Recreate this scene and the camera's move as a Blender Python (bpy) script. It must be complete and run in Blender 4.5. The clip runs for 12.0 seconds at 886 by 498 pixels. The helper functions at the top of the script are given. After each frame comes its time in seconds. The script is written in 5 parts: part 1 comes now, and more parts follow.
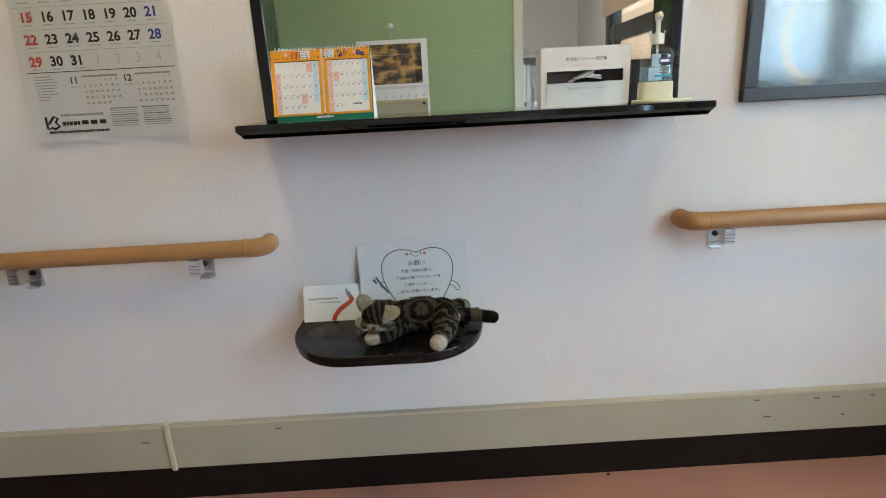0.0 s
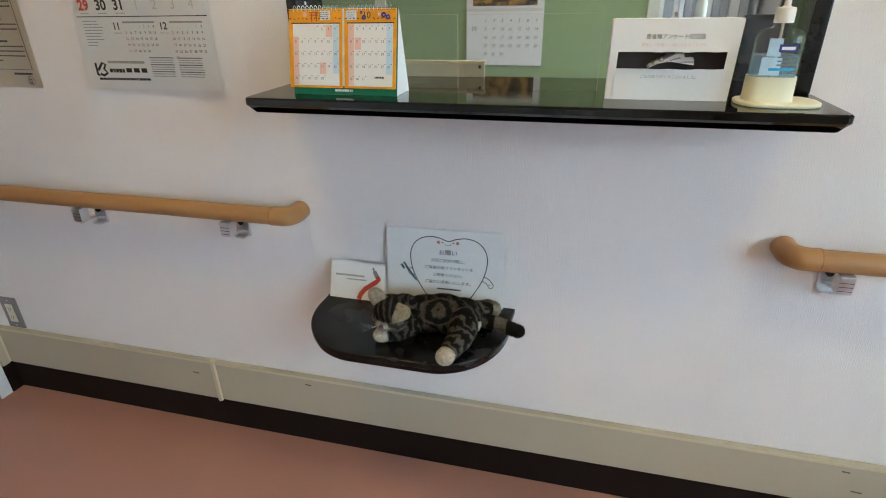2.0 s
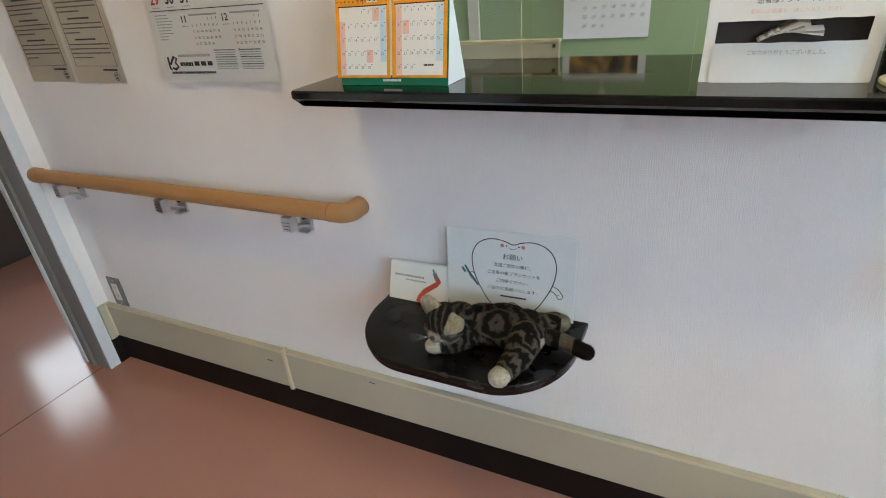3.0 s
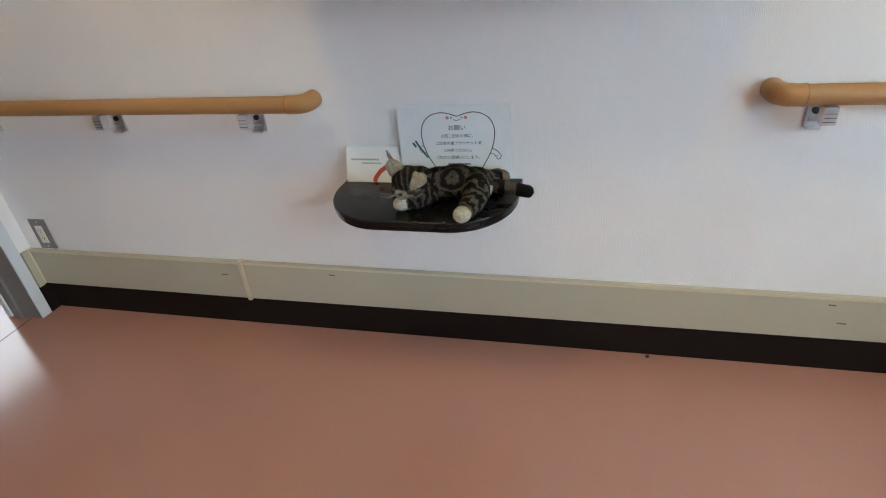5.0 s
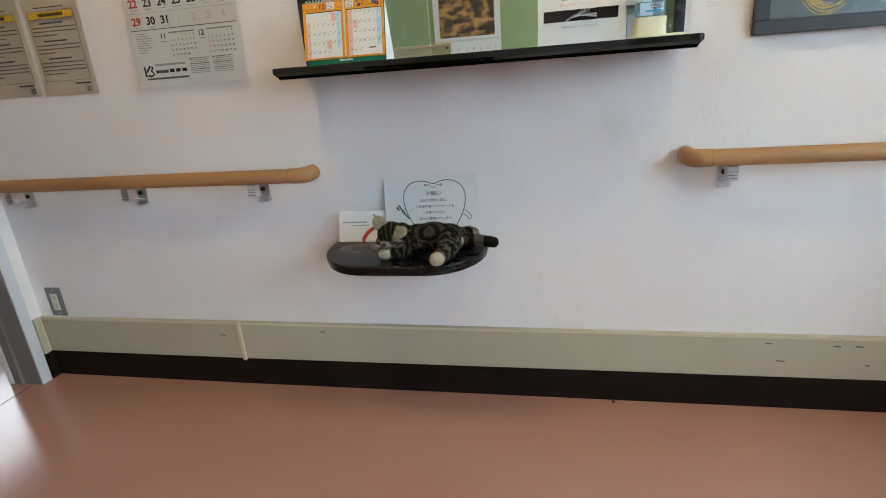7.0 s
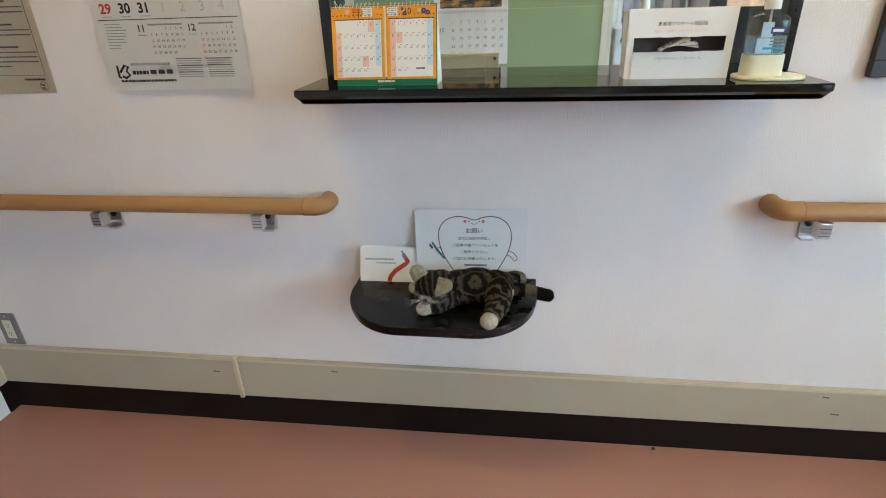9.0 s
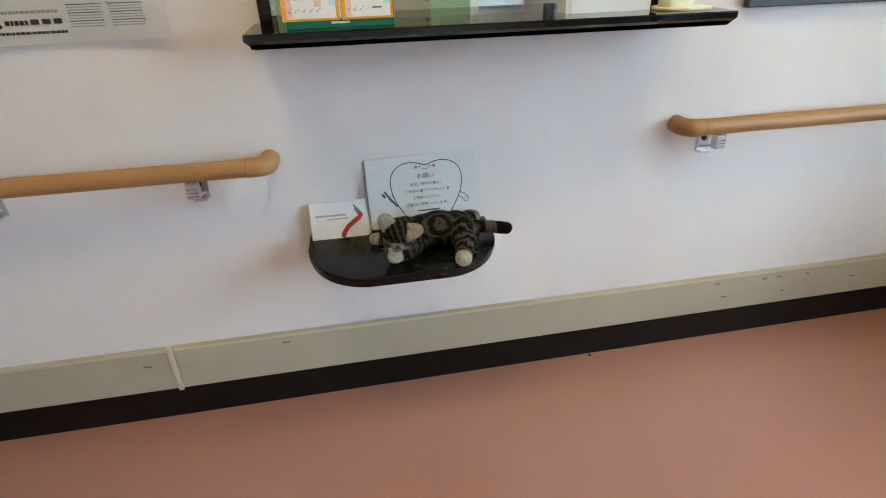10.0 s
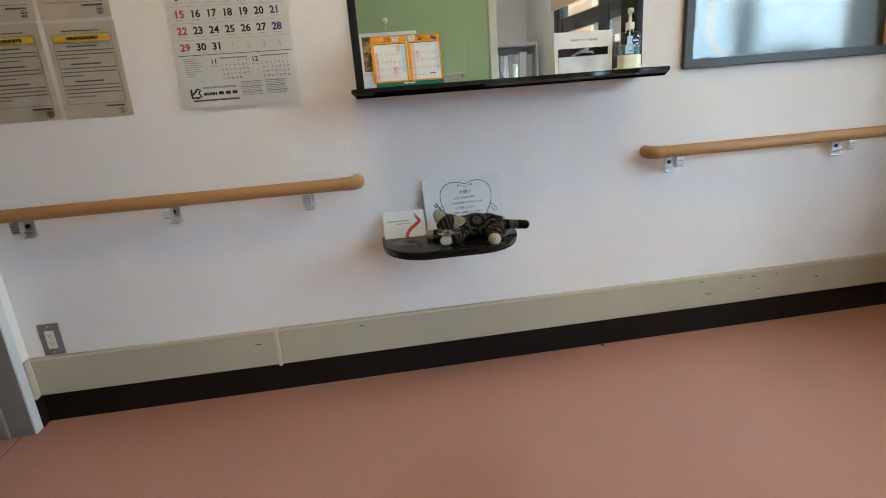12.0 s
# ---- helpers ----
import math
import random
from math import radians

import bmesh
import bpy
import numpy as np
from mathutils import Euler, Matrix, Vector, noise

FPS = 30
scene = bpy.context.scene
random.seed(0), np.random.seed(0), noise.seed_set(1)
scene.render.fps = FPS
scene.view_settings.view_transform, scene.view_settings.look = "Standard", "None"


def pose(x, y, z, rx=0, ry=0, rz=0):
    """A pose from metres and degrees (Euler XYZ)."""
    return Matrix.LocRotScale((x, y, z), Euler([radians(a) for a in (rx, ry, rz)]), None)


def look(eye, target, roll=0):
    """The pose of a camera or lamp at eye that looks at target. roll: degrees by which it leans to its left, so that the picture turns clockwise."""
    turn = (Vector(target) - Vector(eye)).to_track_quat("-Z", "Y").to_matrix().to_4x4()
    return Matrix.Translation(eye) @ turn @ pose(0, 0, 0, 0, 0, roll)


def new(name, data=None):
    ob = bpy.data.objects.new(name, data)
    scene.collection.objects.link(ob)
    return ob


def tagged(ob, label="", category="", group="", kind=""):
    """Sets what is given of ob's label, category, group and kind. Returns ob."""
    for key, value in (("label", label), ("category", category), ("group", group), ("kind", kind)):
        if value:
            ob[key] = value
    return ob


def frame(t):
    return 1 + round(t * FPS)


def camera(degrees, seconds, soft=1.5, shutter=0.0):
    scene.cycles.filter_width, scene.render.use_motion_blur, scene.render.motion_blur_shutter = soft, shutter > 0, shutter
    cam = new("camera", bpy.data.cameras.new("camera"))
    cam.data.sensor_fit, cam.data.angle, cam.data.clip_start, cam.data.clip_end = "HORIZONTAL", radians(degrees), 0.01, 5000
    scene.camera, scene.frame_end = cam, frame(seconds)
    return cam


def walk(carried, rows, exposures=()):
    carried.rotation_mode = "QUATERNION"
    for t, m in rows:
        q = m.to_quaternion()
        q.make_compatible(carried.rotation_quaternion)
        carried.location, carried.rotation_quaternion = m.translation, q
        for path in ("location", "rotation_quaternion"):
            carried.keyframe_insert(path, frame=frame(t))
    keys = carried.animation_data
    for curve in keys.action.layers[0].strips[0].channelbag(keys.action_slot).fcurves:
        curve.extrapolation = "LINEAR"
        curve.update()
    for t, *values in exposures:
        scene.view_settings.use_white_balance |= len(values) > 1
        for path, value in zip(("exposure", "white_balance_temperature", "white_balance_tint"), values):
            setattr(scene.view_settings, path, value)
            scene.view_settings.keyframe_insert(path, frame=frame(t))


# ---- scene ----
cam = camera(79.4, 12.0, soft=1.0)
PATH = [
    (0, (0.017, -1.404, 1.152), (0.024, 0.519, 0.603), -3.1),
    (0.5, (0.025, -1.397, 1.308), (0.067, 0.454, 0.552), -1.2),
    (1, (0.022, -1.376, 1.291), (0.177, 0.431, 0.449), -1.1),
    (1.5, (0.118, -1.275, 1.299), (0.033, 0.54, 0.464), -1.9),
    (2, (0.236, -1.154, 1.292), (-0.225, 0.592, 0.431), -1.1),
    (2.5, (0.262, -1.007, 1.306), (-0.361, 0.669, 0.409), -2.2),
    (2.7, (0.287, -0.985, 1.3), (-0.487, 0.612, 0.378), -3.5),
    (4.3, (0.28, -1.207, 1.254), (-0.499, 0.395, 0.344), -10.3),
    (4.5, (0.255, -1.251, 1.252), (-0.42, 0.335, 0.238), -10.1),
    (5, (0.232, -1.329, 1.163), (-0.209, 0.33, 0.137), -5.0),
    (5.5, (0.276, -1.362, 1.005), (-0.08, 0.358, 0.048), -3.6),
    (6, (0.345, -1.604, 1.067), (-0.059, 0.182, 0.261), -4.2),
    (6.5, (0.366, -1.734, 1.099), (-0.051, 0.087, 0.385), -4.5),
    (7, (0.317, -1.573, 1.091), (-0.101, 0.27, 0.438), -4.6),
    (7.2, (0.297, -1.498, 1.124), (-0.118, 0.36, 0.511), -4.4),
    (8.8, (0.109, -1.344, 1.287), (-0.238, 0.459, 0.494), -1.6),
    (9, (0.045, -1.315, 1.278), (-0.207, 0.48, 0.432), -2.0),
    (9.5, (-0.095, -1.237, 1.257), (-0.111, 0.532, 0.326), -1.8),
    (10, (-0.239, -1.346, 1.248), (0.056, 0.372, 0.269), -1.6),
    (10.5, (-0.362, -1.43, 1.161), (0.167, 0.282, 0.273), -1.5),
    (11, (-0.401, -1.617, 1.091), (0.161, 0.153, 0.349), -1.7),
    (11.5, (-0.395, -1.824, 1.104), (-0.011, 0.034, 0.469), -3.3),
    (12, (-0.384, -1.965, 1.098), (-0.158, -0.064, 0.521), -4.4),
]
EXPOSURES = [(0, 0.05), (0.5, 0.05), (1, 0.21), (1.5, 0.17), (2, 0.03), (2.5, 0.09), (4.5, 0.05), (5.5, 0.08), (6.5, -0.03), (7, 0.05), (9, 0.17), (9.5, 0.25), (10, 0.22), (10.5, 0.22), (11, 0.18), (11.5, 0.05), (12, 0.05)]
walk(cam, [(t, look(eye, target, roll)) for t, eye, target, roll in PATH], exposures=EXPOSURES)


# ---- world and light ----
world = bpy.data.worlds.new("sky")
scene.world = world
world.use_nodes = True
wn = world.node_tree.nodes
sky = wn.new("ShaderNodeTexSky")
sky.sky_type, sky.sun_disc, sky.sun_elevation, sky.sun_rotation = "NISHITA", False, radians(40), radians(200)
wn["Background"].inputs["Strength"].default_value = 0.1
world.node_tree.links.new(sky.outputs[0], wn["Background"].inputs[0])

SKY_GLOW = 14.9       # daylight outside the windows
LAMP_WATTS = 8.8    # each of the two ceiling lamps of the waiting room
REAR_WATTS = 1.5    # long lamp further back
INNER_WATTS = 12.0   # added fill lights that brighten the reception, out of view


def area_lamp(name, at, size, watts, colour, size_y=0):
    data = bpy.data.lights.new(name, "AREA")
    data.energy, data.color, data.size = watts, colour, size
    data.shape = "RECTANGLE" if size_y else "DISK"
    if size_y:
        data.size_y = size_y
    ob = new(name, data)
    ob.matrix_world = pose(*at)
    return ob


sun = new("sun", bpy.data.lights.new("sun", "SUN"))
sun.data.energy, sun.data.angle, sun.data.color = 3.0, radians(0.5), (1.0, 0.93, 0.82)
sun.matrix_world = look((-6, 2, 5), (0, 0, 0))


for lamp_x in (-0.66, 1.0):
    area_lamp("ceiling_lamp_light", (lamp_x, -0.68, 2.42), 0.22, LAMP_WATTS, (1.0, 0.79, 0.37))
area_lamp("rear_lamp_light", (-0.6, -3.2, 2.42), 1.2, REAR_WATTS, (1.0, 0.86, 0.66), 0.25)
# fill lights added to lift the reception interior, no known fixture
area_lamp("reception_fill_light", (0.3, 1.0, 2.38), 1.1, INNER_WATTS, (1.0, 0.94, 0.84), 0.2)
area_lamp("inner_fill_light", (0.85, 3.1, 2.38), 1.1, INNER_WATTS * 0.6, (1.0, 0.95, 0.86), 0.2)


# ---- materials ----
def shader(name):
    m = bpy.data.materials.new(name)
    m.use_nodes = True
    return m, m.node_tree.nodes, m.node_tree.links, m.node_tree.nodes["Principled BSDF"]


def mat(name, base, rough=0.5, metal=0.0, vary=0.06, scale=6.0, grain=120.0, bump=0.05, coat=0.0, stretch=(1, 1, 1), depth=0.001, spec=0.5):
    """A surface whose colour and gloss vary at two scales, with a fine relief."""
    m, n, l, b = shader(name)
    co = n.new("ShaderNodeTexCoord")
    mp = n.new("ShaderNodeMapping")
    mp.inputs["Scale"].default_value = stretch
    l.new(co.outputs["Object"], mp.inputs[0])
    big, fine = n.new("ShaderNodeTexNoise"), n.new("ShaderNodeTexNoise")
    big.inputs["Scale"].default_value, fine.inputs["Scale"].default_value = scale, grain
    big.inputs["Detail"].default_value = 4
    fine.inputs["Detail"].default_value = 3
    for t in (big, fine):
        l.new(mp.outputs[0], t.inputs["Vector"])
    mix = n.new("ShaderNodeMath")
    mix.operation = "MULTIPLY_ADD"
    mix.inputs[1].default_value = 0.5
    l.new(fine.outputs["Fac"], mix.inputs[0])
    l.new(big.outputs["Fac"], mix.inputs[2])
    ramp = n.new("ShaderNodeValToRGB")
    ramp.color_ramp.elements[0].position, ramp.color_ramp.elements[1].position = 0.45, 1.05
    for e, k in zip(ramp.color_ramp.elements, (1 - vary, 1 + vary)):
        e.color = (*[min(1, c * k) for c in base], 1)
    l.new(mix.outputs[0], ramp.inputs[0])
    l.new(ramp.outputs[0], b.inputs["Base Color"])
    rr = n.new("ShaderNodeMapRange")
    rr.inputs["From Min"].default_value, rr.inputs["From Max"].default_value = 0.3, 0.7
    rr.inputs["To Min"].default_value, rr.inputs["To Max"].default_value = max(0.02, rough * 0.88), min(1, rough * 1.12)
    l.new(big.outputs["Fac"], rr.inputs[0])
    l.new(rr.outputs[0], b.inputs["Roughness"])
    b.inputs["Metallic"].default_value, b.inputs["Coat Weight"].default_value = metal, coat
    b.inputs["Coat Roughness"].default_value = 0.08
    b.inputs["Specular IOR Level"].default_value = spec
    if bump:
        bp = n.new("ShaderNodeBump")
        bp.inputs["Strength"].default_value, bp.inputs["Distance"].default_value = bump, depth
        l.new(fine.outputs["Fac"], bp.inputs["Height"])
        l.new(bp.outputs[0], b.inputs["Normal"])
    return m


def wallpaper_mat():
    """White vinyl wallpaper with a fine woven relief of upright threads."""
    m, n, l, b = shader("woven_wallpaper")
    co = n.new("ShaderNodeTexCoord")
    heights = []
    for sx, sz, detail in ((420, 30, 2), (700, 700, 1), (900, 60, 1)):
        mp = n.new("ShaderNodeMapping")
        mp.inputs["Scale"].default_value = (sx, sx, sz)
        t = n.new("ShaderNodeTexNoise")
        t.inputs["Scale"].default_value, t.inputs["Detail"].default_value = 1.0, detail
        l.new(co.outputs["Object"], mp.inputs[0])
        l.new(mp.outputs[0], t.inputs["Vector"])
        heights.append(t)
    a = n.new("ShaderNodeMath")
    a.operation = "ADD"
    l.new(heights[0].outputs["Fac"], a.inputs[0])
    l.new(heights[1].outputs["Fac"], a.inputs[1])
    a2 = n.new("ShaderNodeMath")
    a2.operation = "MULTIPLY_ADD"
    a2.inputs[1].default_value = 0.5
    l.new(heights[2].outputs["Fac"], a2.inputs[0])
    l.new(a.outputs[0], a2.inputs[2])
    bp = n.new("ShaderNodeBump")
    bp.inputs["Strength"].default_value, bp.inputs["Distance"].default_value = 0.78, 0.0015
    l.new(a2.outputs[0], bp.inputs["Height"])
    l.new(bp.outputs[0], b.inputs["Normal"])
    big = n.new("ShaderNodeTexNoise")
    big.inputs["Scale"].default_value, big.inputs["Detail"].default_value = 2.2, 5
    l.new(co.outputs["Object"], big.inputs["Vector"])
    ramp = n.new("ShaderNodeValToRGB")
    ramp.color_ramp.elements[0].position, ramp.color_ramp.elements[1].position = 0.3, 0.7
    ramp.color_ramp.elements[0].color = (0.785, 0.752, 0.737, 1)
    ramp.color_ramp.elements[1].color = (0.83, 0.798, 0.783, 1)
    l.new(big.outputs["Fac"], ramp.inputs[0])
    l.new(ramp.outputs[0], b.inputs["Base Color"])
    b.inputs["Roughness"].default_value = 0.62
    return m


def glass_mat(name, tint=(1, 1, 1), rough=0.0, ior=1.45):
    m, n, l, b = shader(name)
    b.inputs["Base Color"].default_value = (*tint, 1)
    b.inputs["Transmission Weight"].default_value, b.inputs["Roughness"].default_value, b.inputs["IOR"].default_value = 1, rough, ior
    return m


def sheet_glass_mat(name, gloss=0.04, rough=0.01):
    """A thin clear sheet: light goes straight through, and its face mirrors the room."""
    m, n, l, b = shader(name)
    n.remove(b)
    clear, shine, mix, fr = n.new("ShaderNodeBsdfTransparent"), n.new("ShaderNodeBsdfGlossy"), n.new("ShaderNodeMixShader"), n.new("ShaderNodeLayerWeight")
    shine.inputs["Roughness"].default_value = rough
    clear.inputs[0].default_value = (0.97, 0.985, 0.975, 1)
    steep, share = n.new("ShaderNodeMath"), n.new("ShaderNodeMath")
    steep.operation, share.operation = "POWER", "MULTIPLY_ADD"
    steep.inputs[1].default_value, share.inputs[1].default_value, share.inputs[2].default_value = 5.0, 0.9, gloss
    fr.inputs["Blend"].default_value = 0.5
    l.new(fr.outputs["Facing"], steep.inputs[0])
    l.new(steep.outputs[0], share.inputs[0])
    l.new(share.outputs[0], mix.inputs[0])
    l.new(clear.outputs[0], mix.inputs[1])
    l.new(shine.outputs[0], mix.inputs[2])
    l.new(mix.outputs[0], n["Material Output"].inputs[0])
    return m


def glow_mat(name, strength, low, high, z0, z1):
    """Open sky that grows whiter upwards, with cloud."""
    m, n, l, b = shader(name)
    n.remove(b)
    em, co, sep, mr, ramp, cl = (n.new("ShaderNode" + k) for k in ("Emission", "TexCoord", "SeparateXYZ", "MapRange", "ValToRGB", "TexNoise"))
    l.new(co.outputs["Object"], sep.inputs[0])
    mr.inputs["From Min"].default_value, mr.inputs["From Max"].default_value = z0, z1
    l.new(sep.outputs["Z"], mr.inputs[0])
    cl.inputs["Scale"].default_value, cl.inputs["Detail"].default_value = 0.35, 5
    l.new(co.outputs["Object"], cl.inputs["Vector"])
    add = n.new("ShaderNodeMath")
    add.operation = "MULTIPLY_ADD"
    add.inputs[1].default_value = 0.9
    l.new(cl.outputs["Fac"], add.inputs[0])
    l.new(mr.outputs[0], add.inputs[2])
    ramp.color_ramp.elements[0].position, ramp.color_ramp.elements[1].position = 0.35, 1.1
    ramp.color_ramp.elements[0].color, ramp.color_ramp.elements[1].color = (*low, 1), (*high, 1)
    l.new(add.outputs[0], ramp.inputs[0])
    l.new(ramp.outputs[0], em.inputs[0])
    em.inputs[1].default_value = strength
    l.new(em.outputs[0], n["Material Output"].inputs[0])
    return m


def sunset_mat():
    """A printed photo of golden evening clouds over dark ones."""
    m, n, l, b = shader("sunset_photo")
    co, mp, cloud, ramp = (n.new("ShaderNode" + k) for k in ("TexCoord", "Mapping", "TexNoise", "ValToRGB"))
    mp.inputs["Scale"].default_value = (1.0, 1.0, 2.0)
    cloud.inputs["Scale"].default_value, cloud.inputs["Detail"].default_value, cloud.inputs["Roughness"].default_value = 11.0, 7, 0.6
    l.new(co.outputs["Object"], mp.inputs[0])
    l.new(mp.outputs[0], cloud.inputs["Vector"])
    stops = ramp.color_ramp.elements
    stops[0].position, stops[0].color = 0.40, (0.018, 0.014, 0.011, 1)
    stops[1].position, stops[1].color = 0.66, (0.66, 0.40, 0.11, 1)
    stops.new(0.48).color = (0.07, 0.045, 0.022, 1)
    stops.new(0.54).color = (0.42, 0.23, 0.06, 1)
    l.new(cloud.outputs["Fac"], ramp.inputs[0])
    l.new(ramp.outputs[0], b.inputs["Base Color"])
    b.inputs["Roughness"].default_value = 0.4
    return m


def fur_mat():
    m, n, l, b = shader("plush_fur")
    at = n.new("ShaderNodeAttribute")
    at.attribute_name = "fur_colour"
    tc = n.new("ShaderNodeTexCoord")
    nz = n.new("ShaderNodeTexNoise")
    nz.inputs["Scale"].default_value = 130
    nz.inputs["Detail"].default_value = 3
    l.new(tc.outputs["Object"], nz.inputs["Vector"])
    tufts = n.new("ShaderNodeMapRange")
    tufts.inputs["From Min"].default_value = 0.3
    tufts.inputs["From Max"].default_value = 0.7
    tufts.inputs["To Min"].default_value = 0.7
    tufts.inputs["To Max"].default_value = 1.15
    l.new(nz.outputs["Fac"], tufts.inputs["Value"])
    mul = n.new("ShaderNodeVectorMath")
    mul.operation = 'SCALE'
    l.new(at.outputs["Color"], mul.inputs[0])
    l.new(tufts.outputs["Result"], mul.inputs["Scale"])
    l.new(mul.outputs["Vector"], b.inputs["Base Color"])
    b.inputs["Roughness"].default_value = 0.75
    b.inputs["Specular IOR Level"].default_value = 0.2
    return m


WALLPAPER = wallpaper_mat()
FLOOR = mat("pink_vinyl_floor", (0.396, 0.196, 0.149), 0.16, vary=0.07, scale=1.6, grain=260, bump=0.05, depth=0.0004)
BLACK_BASE = mat("dark_brown_vinyl", (0.008, 0.0042, 0.0038), 0.6, vary=0.25, scale=5, bump=0.08, spec=0.22)
GUARD = mat("beige_vinyl_guard", (0.44, 0.395, 0.295), 0.55, vary=0.05, scale=4, grain=420, bump=0.10)
GUARD_TRIM = mat("beige_trim", (0.58, 0.51, 0.36), 0.45, vary=0.05)
SCUFF = mat("grey_scuff", (0.14, 0.12, 0.10), 0.8, vary=0.4, scale=300)
LACQUER = mat("black_lacquer", (0.003, 0.0035, 0.0035), 0.06, vary=0.3, scale=5, grain=60, bump=0.0)
SHELF_BLACK = mat("satin_black_board", (0.004, 0.004, 0.0045), 0.26, vary=0.3, scale=14, grain=90, bump=0.04, spec=0.32)
RAIL_WOOD = mat("tan_handrail_resin", (0.37, 0.188, 0.072), 0.48, vary=0.10, scale=3, grain=60, bump=0.04, stretch=(1, 9, 9))
RAIL_CAP = mat("tan_handrail_cap", (0.39, 0.195, 0.07), 0.42, vary=0.05, scale=12)
STEEL = mat("bracket_steel", (0.60, 0.60, 0.62), 0.36, 1.0, vary=0.10, scale=30)
DARK_STEEL = mat("dark_bolt", (0.05, 0.05, 0.05), 0.35, 1.0)
CHROME = mat("chrome_tube", (0.72, 0.72, 0.73), 0.13, 1.0, vary=0.05)
PLATE = mat("grey_outlet_plate", (0.24, 0.225, 0.23), 0.40, 0.5, vary=0.06)
IVORY = mat("ivory_plastic", (0.70, 0.66, 0.56), 0.4, vary=0.03)
PAPER = mat("white_paper", (0.78, 0.78, 0.78), 0.75, vary=0.025, scale=9, grain=200, bump=0.05)
PAPER_BACK = mat("translucent_sleeve_paper", (0.735, 0.735, 0.735), 0.40, vary=0.04, scale=9, bump=0.04)
CAL_PAPER = mat("calendar_paper", (0.84, 0.835, 0.82), 0.5, vary=0.03, scale=5, bump=0.05)
POSTER_PAPER = mat("grey_beige_notice_paper", (0.72, 0.65, 0.545), 0.45, vary=0.05, scale=5)
YELLOW = mat("yellow_print", (0.62, 0.40, 0.03), 0.5)
INK = mat("black_ink", (0.016, 0.016, 0.018), 0.6, vary=0.2)
SOFT_INK = mat("grey_ink", (0.22, 0.22, 0.225), 0.7)
PALE_INK = mat("pale_ink", (0.36, 0.36, 0.36), 0.7)
FAINT_INK = mat("faint_ink", (0.62, 0.62, 0.61), 0.7)
RED = mat("red_ink", (0.50, 0.06, 0.035), 0.6)
BLUE = mat("blue_ink", (0.03, 0.05, 0.26), 0.6)
PINK = mat("pink_print", (0.78, 0.52, 0.47), 0.6)
SKYBLUE = mat("light_blue_print", (0.52, 0.70, 0.82), 0.6)
ORANGE = mat("orange_print", (0.80, 0.33, 0.012), 0.5, vary=0.12, scale=40)
GREEN_CARD = mat("green_card", (0.0, 0.16, 0.085), 0.45)
GREEN_WALL = mat("green_partition", (0.295, 0.40, 0.20), 0.42, vary=0.04, scale=2)
CREAM_TRIM = mat("cream_trim", (0.66, 0.64, 0.52), 0.5, vary=0.03)
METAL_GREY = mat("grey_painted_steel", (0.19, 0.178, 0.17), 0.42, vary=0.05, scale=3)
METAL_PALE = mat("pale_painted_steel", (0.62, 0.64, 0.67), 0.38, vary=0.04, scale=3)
BLACK_FRAME = mat("black_window_frame", (0.012, 0.012, 0.013), 0.16, vary=0.2)
PICTURE_FRAME = mat("charcoal_picture_frame", (0.035, 0.038, 0.045), 0.42, vary=0.15)
PICTURE = mat("slate_blue_picture", (0.11, 0.14, 0.165), 0.35, vary=0.35, scale=2.4, bump=0)
STRAW = mat("golden_straw", (0.50, 0.33, 0.08), 0.5, vary=0.3, scale=60, stretch=(1, 1, 4))
WOOD = mat("red_brown_wood", (0.30, 0.115, 0.04), 0.4, vary=0.25, scale=8, stretch=(1, 1, 8))
RULER_WOOD = mat("bamboo_ruler", (0.66, 0.55, 0.29), 0.5, vary=0.08, scale=20)
RULER_FACE = mat("ruler_face", (0.42, 0.39, 0.285), 0.5, vary=0.08, scale=20)
CARTON_IN = mat("dark_carton_inside", (0.045, 0.03, 0.024), 0.75)
CEILING = mat("ceiling_board", (0.78, 0.77, 0.74), 0.85, vary=0.03)
LAMP_SHELL = mat("lamp_shell", (0.8, 0.8, 0.78), 0.4)
BROWN_PANEL = mat("dark_brown_panel", (0.06, 0.042, 0.034), 0.4, vary=0.2)
WHITE_PAINT = mat("white_paint", (0.78, 0.78, 0.76), 0.5, vary=0.03)
BINDER = mat("grey_binder", (0.35, 0.36, 0.38), 0.5, vary=0.2, scale=14)
BLIND = mat("beige_blind", (0.55, 0.40, 0.28), 0.8)
HILL = mat("hazy_hill", (0.16, 0.20, 0.20), 0.9, vary=0.4, scale=0.5, bump=0)
ASPHALT = mat("asphalt", (0.06, 0.06, 0.06), 0.9, vary=0.2)
HOUSE = mat("orange_beige_render", (0.62, 0.40, 0.26), 0.8, vary=0.08, scale=3)
BARK = mat("bark", (0.10, 0.075, 0.055), 0.9, vary=0.3)
SUNSET = sunset_mat()
CLEAR = sheet_glass_mat("clear_sheet")
PICTURE_GLASS = sheet_glass_mat("picture_glass", 0.042, 0.09)
BOTTLE = sheet_glass_mat("clear_bottle", 0.05)
GEL = glass_mat("clear_gel", (0.62, 0.85, 0.97), 0.03, 1.04)
GEL.node_tree.nodes["Principled BSDF"].inputs["Transmission Weight"].default_value = 0.75
LABEL_BLUE = mat("blue_label", (0.16, 0.42, 0.74), 0.4, vary=0.12, scale=30)
LABEL_PALE = mat("pale_blue_label", (0.48, 0.68, 0.82), 0.4, vary=0.10, scale=30)
